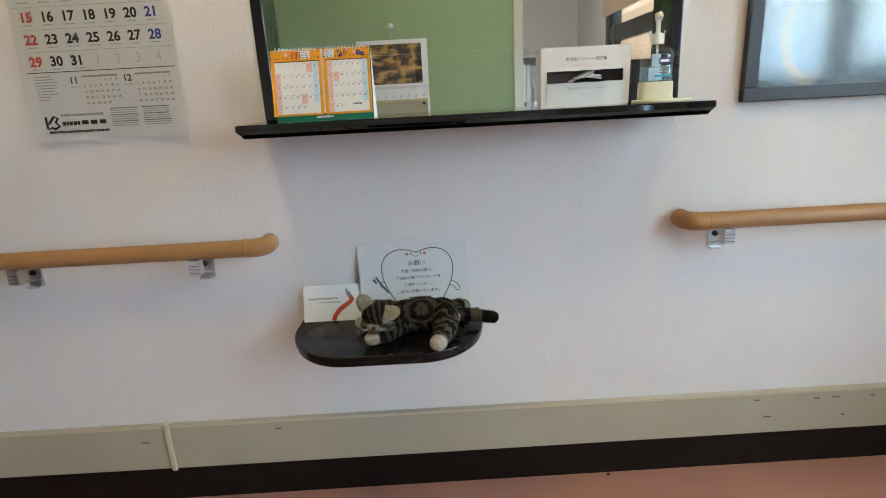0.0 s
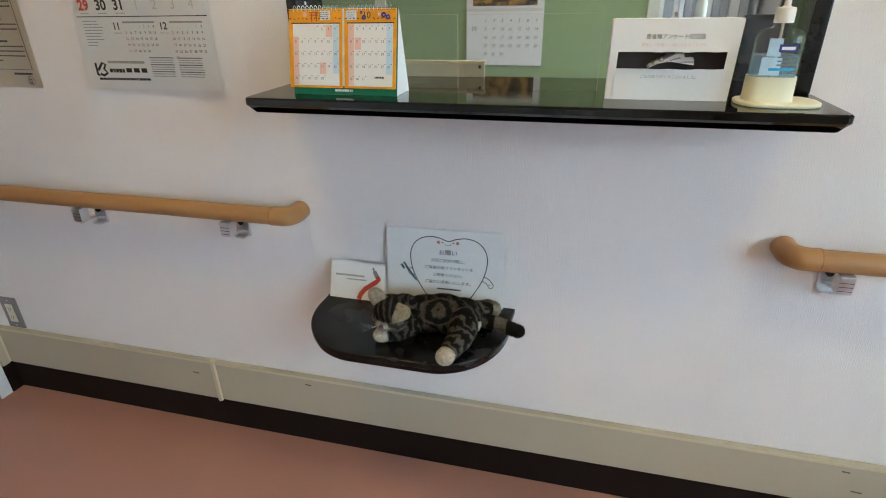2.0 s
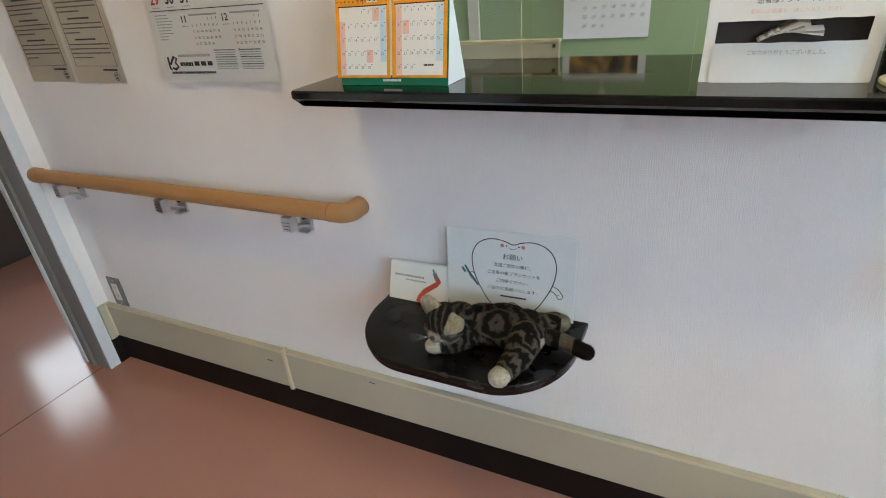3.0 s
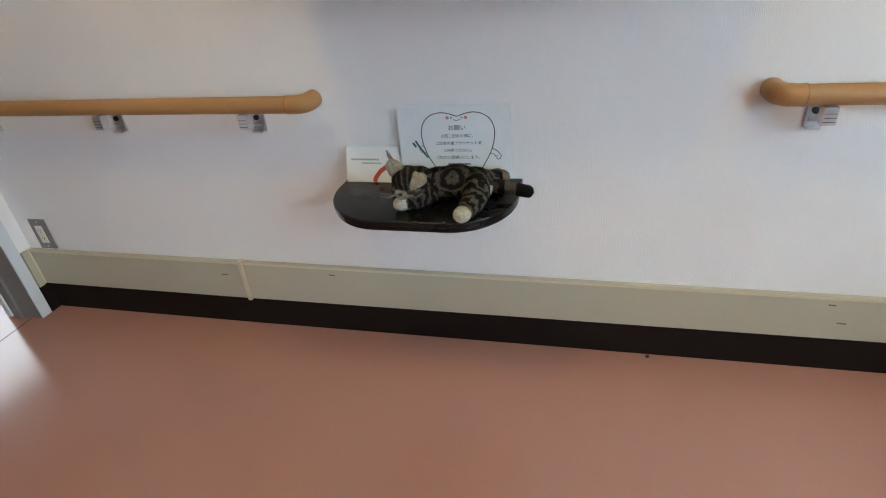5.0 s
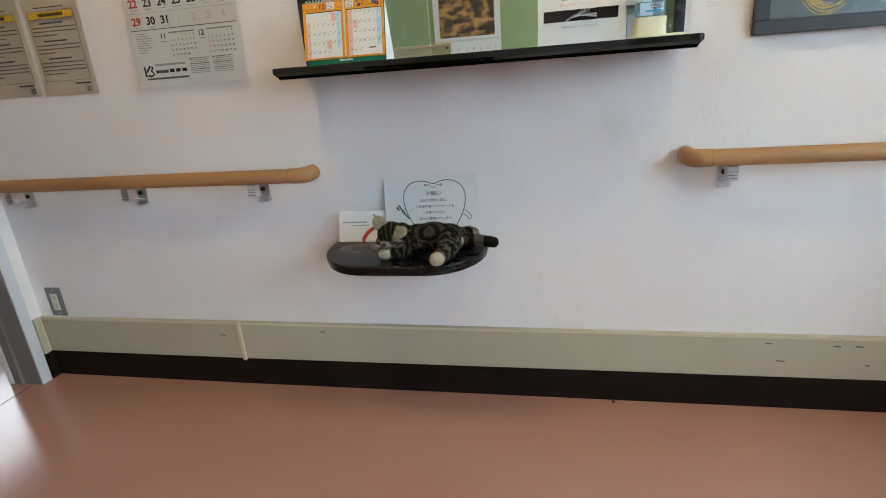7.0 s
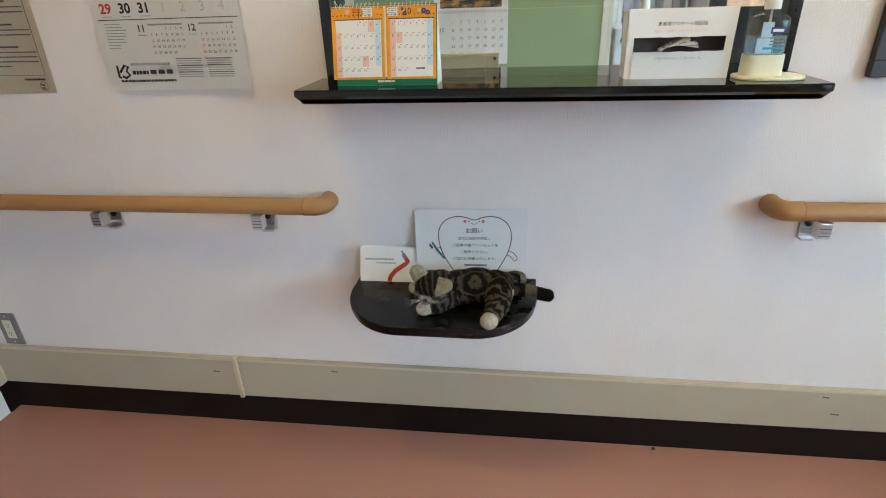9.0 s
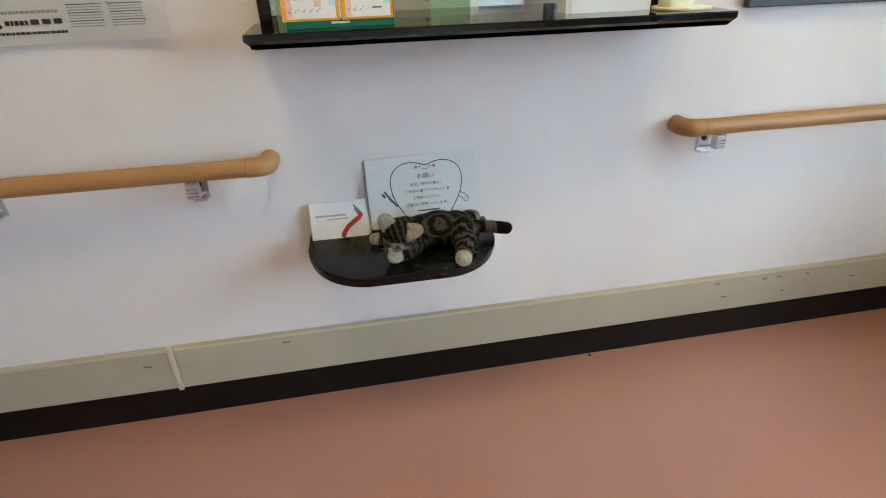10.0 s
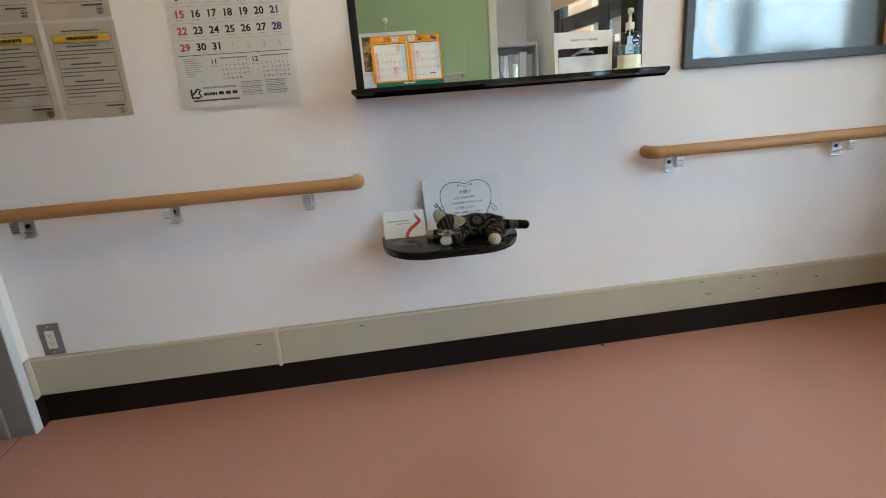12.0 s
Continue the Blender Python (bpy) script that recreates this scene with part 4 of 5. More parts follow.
# ---- hand gel ----
def gel_bottle():
    cx, cy, z0 = 0.538, -0.108, 1.1132
    tray = thing("dispenser_tray", (cx, cy, z0), "cream plastic tray with a cup for the gel bottle", "tray")
    rim = [(cx + 0.016 + 0.066 * (abs(math.cos(a)) ** 0.75) * (1 if math.cos(a) > 0 else -1), cy + 0.050 * (abs(math.sin(a)) ** 0.75) * (1 if math.sin(a) > 0 else -1)) for a in (2 * math.pi * k / 40 for k in range(40))]
    part("base", prism(rim, z0, z0 + 0.006, 0.002), HOLDER, tray, smooth=True)
    part("cup", boxy([(0.0385, 0.0062), (0.0375, 0.012), (0.0368, 0.046), (0.0355, 0.046), (0.035, 0.008)], (cx, cy, z0), 0.70), HOLDER, tray, smooth=True)
    bot = thing("gel_bottle", (cx, cy, z0 + 0.009), "clear pump bottle of hand gel with a blue label, half full", "bottle")
    zb = z0 + 0.009
    part("body", boxy([(0.031, 0), (0.0335, 0.003), (0.0345, 0.05), (0.0345, 0.094), (0.0330, 0.103), (0.027, 0.109), (0.016, 0.112), (0.013, 0.114), (0.013, 0.119)], (cx, cy, zb), 0.66), BOTTLE, bot, "clear plastic body", smooth=True)
    part("gel", boxy([(0.030, 0.002), (0.0325, 0.005), (0.0333, 0.070), (0.0333, 0.0705)], (cx, cy, zb), 0.64), GEL, bot, "pale blue clear gel", smooth=True)

    def label(name, u0, u1, h0, h1, material, lift=0.0):
        bm = bmesh.new()
        rows = []
        for h in (h0, h1):
            rows.append([bm.verts.new((cx + 0.027 * (u0 + (u1 - u0) * k / 12), cy - 0.0238 - lift + 0.002 * abs(u0 + (u1 - u0) * k / 12) ** 3, zb + h)) for k in range(13)])
        for k in range(12):
            bm.faces.new((rows[0][k], rows[0][k + 1], rows[1][k + 1], rows[1][k]))
        part(name, bm, material, bot, smooth=True)

    label("label", -0.95, 0.15, 0.040, 0.068, LABEL_PALE)
    label("label_top", -0.75, 0.0, 0.0695, 0.097, LABEL_PALE, 0.0003)
    label("logo_patch", -0.15, 0.85, 0.076, 0.088, LABEL_NAVY, 0.0006)
    label("logo_bar", -0.02, 0.72, 0.0795, 0.0845, PAPER, 0.0009)
    label("label_band", -0.5, 0.9, 0.0475, 0.0515, LABEL_CYAN, 0.0006)
    for k in range(3):
        label("print_bar", -0.1, 0.75, 0.055 + k * 0.006, 0.0575 + k * 0.006, SOFT_INK, 0.0006)
    pump = part("pump", lathe([(0.0145, 0.1192), (0.0145, 0.139), (0.013, 0.142), (0.006, 0.143), (0.005, 0.146), (0.005, 0.168), (0.0075, 0.170), (0.0085, 0.182), (0.007, 0.186)], (cx, cy, zb), 24), PUMP_WHITE, bot, "white pump head", smooth=True)
    part("nozzle", tube([(cx, cy, zb + 0.180), (cx - 0.004, cy - 0.018, zb + 0.181), (cx - 0.007, cy - 0.030, zb + 0.177), (cx - 0.0075, cy - 0.034, zb + 0.172)], [0.006, 0.0055, 0.0045, 0.004], 12), PUMP_WHITE, bot, smooth=True)
    part("dip_tube", tube([(cx, cy, zb + 0.118), (cx + 0.002, cy, zb + 0.012)], 0.0022, 8), IVORY, bot)


gel_bottle()


# ---- handrails ----
RY, RZ, RR = -0.056, 0.798, 0.0225


def handrail(x_left, x_right, rz, cap_left, cap_right, brackets, label):
    rail = thing("handrail", ((x_left + x_right) / 2, 0, rz), label, "handrail", group="handrails on the wall")
    a, b = x_left + (0.07 if cap_left else 0), x_right - (0.07 if cap_right else 0)
    part("bar", tube([(a + (b - a) * k / 8, RY, rz) for k in range(9)], RR, 24), RAIL_WOOD, rail, smooth=True)
    for on, x, s in ((cap_left, x_left, -1), (cap_right, x_right, 1)):
        if not on:
            continue
        ex = x - s * 0.07
        pts = [(ex, RY, rz), (ex + s * 0.02, RY, rz)]
        for k in range(1, 8):
            t = radians(90 * k / 7)
            pts.append((ex + s * (0.02 + 0.028 * math.sin(t)), RY + 0.03 * (1 - math.cos(t)), rz))
        pts.append((ex + s * 0.048, -0.0008, rz))
        part("seam", tube([(ex - 0.0012, RY, rz), (ex + 0.0012, RY, rz)], RR * 1.085, 24), WOOD, rail, "thin joint ring")
        part("end_elbow", tube(pts, [RR * 1.06] * 2 + [RR * 1.08] * 8, 24), RAIL_CAP, rail, "rounded elbow end cap", smooth=True)
    for x in brackets:
        plate = part("bracket", box(x - 0.019, x + 0.019, -0.006, -0.0004, rz - 0.088, rz - 0.008, 0.001), STEEL, rail, "satin steel bracket")
        web = box(x - 0.013, x + 0.013, -0.05, -0.0062, rz - 0.074, rz - 0.068, 0.0015)
        for v in web.verts:
            if v.co.y < -0.03:
                v.co.z += 0.014
        part("web", web, STEEL, plate)
        part("saddle", box(x - 0.014, x + 0.014, -0.080, -0.052, rz - 0.060, rz - 0.021, 0.002), STEEL, plate)
        for k in range(3):
            part("groove", box(x - 0.0125, x + 0.0125, -0.0804, -0.0798, rz - 0.053 + 0.009 * k, rz - 0.0518 + 0.009 * k), DARK_STEEL, plate)
        part("lip", box(x - 0.0165, x + 0.012, -0.024, -0.0062, rz - 0.089, rz - 0.083, 0.001), STEEL, plate)
        part("bolt", moved(lathe([(0.0078, 0), (0.0074, 0.006), (0.003, 0.008)], (0, 0, 0), 12), pose(x - 0.002, -0.006, rz - 0.048, 90)), DARK_STEEL, plate, smooth=True)


handrail(-1.699, -0.422, RZ, False, True, (-1.57, -1.092, -0.624), "tan wood-look round handrail on steel brackets")
handrail(0.645, 2.205, RZ + 0.006, True, False, (0.766, 1.488, 2.03), "tan wood-look round handrail on steel brackets")
single("rail_collar", tube([(-1.6995, RY, RZ), (-1.668, RY, RZ)], RR * 1.14, 24), RAIL_CAP, "tan end collar of the handrail at the door frame", "rail collar", smooth=True)


# ---- outlets ----
def outlet(cx, cz):
    ob = thing("wall_outlet", (cx, 0, cz), "grey metal wall plate with an ivory duplex socket", "outlet", group="wall outlets")
    part("plate", box(cx - 0.035, cx + 0.035, -0.006, -0.0004, cz - 0.06, cz + 0.06, 0.002), PLATE, ob)
    part("socket", box(cx - 0.0155, cx + 0.0155, -0.0085, -0.0062, cz - 0.035, cz + 0.035, 0.001), IVORY, ob)
    for dz in (-0.016, 0.016):
        for dx, h in ((-0.0045, 0.008), (0.0045, 0.0065)):
            part("slot", box(cx + dx - 0.001, cx + dx + 0.001, -0.0088, -0.0086, cz + dz - h / 2 + 0.002, cz + dz + h / 2 + 0.002), INK, ob)
        part("slot", box(cx - 0.002, cx + 0.002, -0.0088, -0.0086, cz + dz - 0.008, cz + dz - 0.0045), INK, ob)
    for dz in (-0.05, 0.05):
        part("screw", moved(lathe([(0.003, 0), (0.0022, 0.001)], (0, 0, 0), 10), pose(cx, -0.006, cz + dz, 90)), STEEL, ob)


outlet(-1.612, 0.3255)
outlet(1.86, 0.341)


# ---- wall calendar ----
def wall_calendar():
    rng = random.Random(8)
    cal = thing("wall_calendar", (-0.794, 0, 1.35), "large white month calendar with bold dates hung on the wall", "calendar")
    x0, x1, zb, zt = -0.985, -0.603, 1.0935, 1.66
    bm = bmesh.new()
    nx, nz = 12, 20

    def y_at(x, z):
        k = (z - zb) / (zt - zb)
        u = (x - x0) / (x1 - x0)
        return -0.0035 - 0.010 * (1 - k) ** 2 * (0.4 + 1.2 * abs(u - 0.45)) - 0.002 * noise.noise(Vector((x * 7, z * 5, 1)))

    rows = [[bm.verts.new((x0 + (x1 - x0) * i / nx, y_at(x0 + (x1 - x0) * i / nx, zb + (zt - zb) * j / nz), zb + (zt - zb) * j / nz)) for i in range(nx + 1)] for j in range(nz + 1)]
    for j in range(nz):
        for i in range(nx):
            bm.faces.new((rows[j][i], rows[j][i + 1], rows[j + 1][i + 1], rows[j + 1][i]))
    for v in bm.verts:
        low = max(0.0, 1 - (v.co.z - zb) / 0.08)
        v.co.z -= 0.002 * low * (x1 - v.co.x) / (x1 - x0)
    bmesh.ops.solidify(bm, geom=bm.faces[:], thickness=0.0012)
    part("sheet", bm, CAL_PAPER, cal, smooth=True)

    def on_sheet(bm, lift=0.0009):
        for v in bm.verts:
            v.co.y += y_at(v.co.x, v.co.z) - lift
        return bm

    groups = {"black": bmesh.new(), "red": bmesh.new(), "blue": bmesh.new(), "pale": bmesh.new(), "faint": bmesh.new()}
    col, step, row0 = 0.0500, 0.0505, zb + 0.391
    for d in range(1, 36):
        c, r = (d - 1) % 7, (d - 1) // 7
        cx, cz = x0 + 0.039 + c * col, row0 - r * step
        if d > 31:
            lettering(str(d - 31), 0.031, cx, cz, 0, groups["faint"], bold=0.0)
        else:
            lettering(str(d), 0.031, cx, cz, 0, groups["red" if c == 0 else "blue" if c == 6 else "black"], bold=0.03)
            bars(cx - 0.012, cx + 0.014, cz - 0.017, 0.002, 0, rng, groups["pale"], 0.004, 0.002)
    for r in range(5):
        flat(x0 + 0.012, x1 - 0.006, row0 - r * step + 0.023, row0 - r * step + 0.0237, 0, groups["pale"], 0.0002)
    flat(x0 + 0.012, x1 - 0.006, zb + 0.164, zb + 0.1658, 0, groups["black"], 0.0002)
    for k, (m, first, last) in enumerate((("11", 3, 30), ("12", 5, 31))):
        bx = x0 + 0.117 + k * 0.132
        lettering(m, 0.022, bx + 0.003, zb + 0.143, 0, groups["black"], bold=0.02)
        flat(bx - 0.008, bx + 0.014, zb + 0.128, zb + 0.1288, 0, groups["black"], 0.0002)
        flat(bx + 0.022, bx + 0.112, zb + 0.150, zb + 0.154, 0, groups["pale"], 0.0002)
        for d in range(1, last + 1):
            c, r = (first + d - 1) % 7, (first + d - 1) // 7
            lettering(str(d), 0.0082, bx + 0.027 + c * 0.0135, zb + 0.143 - r * 0.0138, 0, groups["red" if c == 0 else "black"])
    for r in range(9):
        bars(x0 + 0.026, x0 + 0.026 + rng.uniform(0.025, 0.055), zb + 0.155 - r * 0.0068, 0.002, 0, rng, groups["pale"], 0.008, 0.0015)
    # maker's mark and its lines of small print
    stroke([(x0 + 0.032, zb + 0.060), (x0 + 0.032, zb + 0.032), (x0 + 0.038, zb + 0.030)], 0.006, 0, groups["black"])
    stroke([(x0 + 0.036, zb + 0.042), (x0 + 0.052, zb + 0.060), (x0 + 0.061, zb + 0.056), (x0 + 0.054, zb + 0.046), (x0 + 0.062, zb + 0.036), (x0 + 0.050, zb + 0.030), (x0 + 0.040, zb + 0.034)], 0.006, 0, groups["black"])
    bars(x0 + 0.070, x0 + 0.175, zb + 0.062, 0.006, 0, rng, groups["pale"], 0.006, 0.0012)
    bars(x0 + 0.070, x0 + 0.113, zb + 0.042, 0.009, 0, rng, groups["black"], 0.007, 0.0015)
    for k in range(3):
        cx = x0 + 0.118 + k * 0.022
        flat(cx, cx + 0.016, zb + 0.038, zb + 0.048, -0.0004, groups["black"], 0.0003)
    bars(x0 + 0.034, x0 + 0.185, zb + 0.022, 0.0055, 0, rng, groups["black"], 0.006, 0.0012)
    for bx in (x0 + 0.194, x0 + 0.276):
        for r in range(9):
            bars(bx, bx + 0.068, zb + 0.073 - r * 0.0053, 0.0022, 0, rng, groups["pale" if r % 3 else "black"], 0.004, 0.0014)
    for key, material in (("black", INK), ("red", RED), ("blue", BLUE), ("pale", PALE_INK), ("faint", FAINT_INK)):
        part("lettering", on_sheet(groups[key]), material, cal)
    part("hanger_rail", box(x0, x1, -0.008, -0.0035, zt, zt + 0.012, 0.001), STEEL, cal)


wall_calendar()


# ---- notices ----
def notice(x0, z0, seed, tilt):
    rng = random.Random(seed)
    ob = thing("paper_notice", (x0 + 0.105, 0, z0 + 0.148), "grey-beige printed notice with a yellow heading band", "notice", group="notices on the wall")
    m = pose(x0, -0.0006, z0, 0, tilt, 0)
    P = lambda name, bm, material, label="": part(name, moved(bm, m), material, ob, label)
    bm = bmesh.new()
    rows = [[bm.verts.new((0.21 * i / 8, -0.0012 - 0.004 * (1 - j / 10) ** 2 * (0.5 + 0.5 * math.sin(i * 0.7 + seed)), 0.295 * j / 10)) for i in range(9)] for j in range(11)]
    for j in range(10):
        for i in range(8):
            bm.faces.new((rows[j][i], rows[j][i + 1], rows[j + 1][i + 1], rows[j + 1][i]))
    bmesh.ops.solidify(bm, geom=bm.faces[:], thickness=0.0006)
    P("sheet", bm, POSTER_PAPER)
    y = -0.0062
    band = flat(0.022, 0.188, 0.236, 0.256, y)
    P("heading_band", band, YELLOW, "yellow heading band")
    ink = bmesh.new()
    for a in ((0.018, 0.192, 0.258, 0.2588), (0.018, 0.192, 0.235, 0.2358), (0.020, 0.194, 0.046, 0.0468), (0.018, 0.0188, 0.046, 0.258), (0.193, 0.1938, 0.046, 0.258)):
        flat(*a, y, ink)
    bars(0.06, 0.155, 0.246, 0.009, y - 0.0006, rng, ink, 0.009, 0.0015)
    bars(0.05, 0.165, 0.268, 0.003, y, rng, ink, 0.006, 0.0012)
    z = 0.222
    for head, lines in ((1, 3), (1, 3), (1, 4)):
        bars(0.055, 0.055 + 0.09, z, 0.0042, y, rng, ink, 0.007, 0.0014)
        z -= 0.0125
        for k in range(lines):
            bars(0.024, 0.188 if k < lines - 1 else rng.uniform(0.07, 0.15), z, 0.0032, y, rng, ink, 0.005, 0.0022)
            z -= 0.0115
        z -= 0.006
    bars(0.13, 0.19, 0.036, 0.005, y, rng, ink, 0.006, 0.0012)
    stroke([(0.180 + 0.011 * math.cos(a), 0.019 + 0.011 * math.sin(a)) for a in (2 * math.pi * k / 20 for k in range(20))], 0.0012, y, ink, closed=True)
    bars(0.173, 0.187, 0.022, 0.005, y, rng, ink, 0.005, 0.002)
    bars(0.173, 0.187, 0.014, 0.005, y, rng, ink, 0.005, 0.002)
    P("print", ink, INK)


notice(-1.360, 1.088, 1, 0.4)
notice(-1.583, 1.090, 2, -0.2)
notice(-1.358, 1.391, 3, -0.3)
notice(-1.580, 1.393, 4, 0.3)


# ---- framed picture and certificate ----
pic = thing("framed_picture", (1.45, 0, 1.45), "dark framed picture of a straw ring behind glass", "framed picture")
PX0, PX1, PZ0, PZ1 = 0.797, 2.08, 1.098, 1.80
for a in ((PX0, PX1, PZ0, PZ0 + 0.034), (PX0, PX1, PZ1 - 0.034, PZ1)):
    part("frame_bar", box(a[0], a[1], -0.022, -0.0006, a[2], a[3], 0.003), PICTURE_FRAME, pic)
for a in ((PX0, PX0 + 0.034), (PX1 - 0.034, PX1)):
    part("frame_bar", box(a[0], a[1], -0.0215, -0.0006, PZ0 + 0.0342, PZ1 - 0.0342, 0.003), PICTURE_FRAME, pic)
part("print", box(PX0 + 0.034, PX1 - 0.034, -0.006, -0.0008, PZ0 + 0.034, PZ1 - 0.034), PICTURE, pic, "slate blue picture sheet")
bm = bmesh.new()
rng = random.Random(9)
for k in range(22):
    r = 0.085 + rng.uniform(-0.010, 0.010)
    a0 = rng.uniform(165, 225) if k < 17 else rng.uniform(90, 150)
    cx, cz = 0.962 + rng.uniform(-0.008, 0.008), 1.262 + rng.uniform(-0.010, 0.010)
    stroke([(cx + r * 0.8 * math.cos(radians(a0 + j * 8)), cz + r * 1.35 * math.sin(radians(a0 + j * 8))) for j in range(12)], rng.uniform(0.0014, 0.003), -0.0065 - k * 2e-5, bm)
part("straw_ring", bm, STRAW, pic, "golden straw ring")
part("glass", box(PX0 + 0.034, PX1 - 0.034, -0.013, -0.0115, PZ0 + 0.034, PZ1 - 0.034), PICTURE_GLASS, pic, "clear picture glass")
cert = thing("certificate_frame", (1.82, -0.03, 1.133), "red-brown wooden frame with a printed certificate standing on the picture frame", "certificate")
CX0, CX1, CZ0, CZ1 = 1.607, 2.03, 1.1325, 1.45
for a in ((CX0, CX1, CZ0, CZ0 + 0.016), (CX0, CX1, CZ1 - 0.016, CZ1)):
    part("frame_bar", box(a[0], a[1], -0.034, -0.0235, a[2], a[3], 0.002), WOOD, cert)
for a in ((CX0, CX0 + 0.016), (CX1 - 0.016, CX1)):
    part("frame_bar", box(a[0], a[1], -0.0338, -0.0235, CZ0 + 0.0162, CZ1 - 0.0162, 0.002), WOOD, cert)
part("sheet", box(CX0 + 0.016, CX1 - 0.016, -0.028, -0.024, CZ0 + 0.016, CZ1 - 0.016), CAL_PAPER, cert)
bm = bmesh.new()
for k, z1 in enumerate((1.40, 1.36, 1.40, 1.38, 1.40)):
    x = CX0 + 0.05 + k * 0.05
    z = z1
    while z > 1.19 + 0.03 * (k % 2):
        flat(x, x + 0.010, z - 0.010, z, -0.0284, bm, 0.0003)
        z -= 0.0145
part("print", bm, INK, cert)


# ---- wall shelf with its things ----
SX0, SX1, SF, SZ = -0.379, 0.116, -0.266, 0.576


def shelf_outline(inset):
    x0, x1, front = SX0 + inset, SX1 - inset, SF + inset
    outline = [(x0, -0.0008), (x0 + 0.002, -0.05)]
    for cx, s in ((x0 + 0.155, -1), (x1 - 0.155, 1)):
        arc = [(cx + s * 0.155 * math.cos(radians(a)), front + 0.18 - 0.18 * math.sin(radians(a))) for a in range(0, 91, 6)]
        outline += arc if s < 0 else arc[::-1]
    return outline + [(x1 - 0.002, -0.05), (x1, -0.0008)]


wall_shelf = thing("wall_shelf", (-0.13, -0.1, SZ - 0.028), "black satin wall shelf with a rounded front", "shelf")
part("board", prism(shelf_outline(0.0), SZ - 0.016, SZ, 0.004), SHELF_BLACK, wall_shelf, smooth=True)
part("edge_band", prism(shelf_outline(0.003), SZ - 0.028, SZ - 0.0162, 0.002), SHELF_BLACK, wall_shelf, "lower moulded edge", smooth=True)


def tooth_notice():
    ob = thing("tooth_notice", (-0.06, -0.02, SZ), "white sleeved notice with a drawn tooth leaning on the wall", "notice")
    lean = -math.degrees(math.asin(0.03 / 0.21))
    m = pose(-0.208, -0.034, SZ + 0.0008, lean, 0, 0) @ pose(0, 0, 0, 0, -1.0, 0) @ Matrix.Diagonal((1, 1, 0.948, 1))
    P = lambda name, bm, material, label="": part(name, moved(bm, m), material, ob, label)
    P("sheet", box(0, 0.297, 0, 0.002, 0.0065, 0.21, 0.0004), PAPER_BACK, "white paper in a clear sleeve")
    y = -0.0002
    ink = bmesh.new()
    shape = []
    top = [(0.148, 0.186), (0.128, 0.193), (0.105, 0.196), (0.083, 0.190), (0.066, 0.175), (0.057, 0.150), (0.058, 0.120), (0.066, 0.090), (0.080, 0.060), (0.095, 0.035), (0.112, 0.022), (0.128, 0.030), (0.148, 0.040)]
    pts = top + [(0.296 - x, z) for x, z in top[::-1][1:-1]]
    n = len(pts)
    for k in range(n):
        p0, p1, p2, p3 = (Vector(pts[(k + j) % n]) for j in (-1, 0, 1, 2))
        for s in range(5):
            t = s / 5
            q = 0.5 * ((2 * p1) + (-p0 + p2) * t + (2 * p0 - 5 * p1 + 4 * p2 - p3) * t * t + (-p0 + 3 * p1 - 3 * p2 + p3) * t ** 3)
            shape.append((q.x, q.y))
    shape = [(0.159 + (x - 0.148) * 1.06, z - 0.005) for x, z in shape]
    stroke(shape, 0.0023, y, ink, closed=True)
    stroke([(0.149 + 0.018 * k / 6, 0.1735 - 0.0045 * math.sin(math.pi * k / 6)) for k in range(7)], 0.0013, y, ink)
    for x in (0.144, 0.172):
        stroke([(x + 0.0012 * math.cos(a), 0.177 + 0.0012 * math.sin(a)) for a in (2 * math.pi * k / 8 for k in range(8))], 0.002, y, ink, closed=True)
    lettering("お願い", 0.0160, 0.158, 0.149, y, ink, bold=0.006)
    for k, words in enumerate(("次回ご受診の際に、", "ご自身の歯ブラシセットを", "ご持参ください。", "ご協力に感謝いたします。")):
        lettering(words, 0.0104, 0.160, 0.127 - 0.0198 * k, y, ink, bold=0.006)
    stroke([(0.070, 0.096), (0.061, 0.102), (0.054, 0.094), (0.059, 0.083), (0.074, 0.083)], 0.002, y, ink)
    stroke([(0.250, 0.092), (0.262, 0.086), (0.272, 0.072), (0.270, 0.064), (0.262, 0.062), (0.258, 0.070), (0.264, 0.072)], 0.002, y, ink)
    stroke([(0.244, 0.080), (0.254, 0.076), (0.258, 0.070)], 0.002, y, ink)
    P("print", ink, INK)
    rng = random.Random(5)
    P("footer", bars(0.13, 0.19, 0.049, 0.004, y, rng, None, 0.008, 0.001), INK)
    cheeks = bmesh.new()
    for x in (0.134, 0.182):
        stroke([(x + 0.0024 * math.cos(a), 0.177 + 0.0024 * math.sin(a)) for a in (2 * math.pi * k / 10 for k in range(10))], 0.0042, y, cheeks, closed=True)
    P("cheeks", cheeks, mat("cheek_print", (0.58, 0.20, 0.17), 0.6), "red cheek dots")
    brush = bmesh.new()
    stroke([(0.044, 0.116), (0.052, 0.102), (0.076, 0.068)], 0.0052, y - 0.0002, brush)
    stroke([(0.037, 0.110), (0.045, 0.098)], 0.006, y - 0.0002, brush)
    P("brush_print", brush, mat("teal_print", (0.035, 0.11, 0.16), 0.6), "blue toothbrush drawing")


tooth_notice()


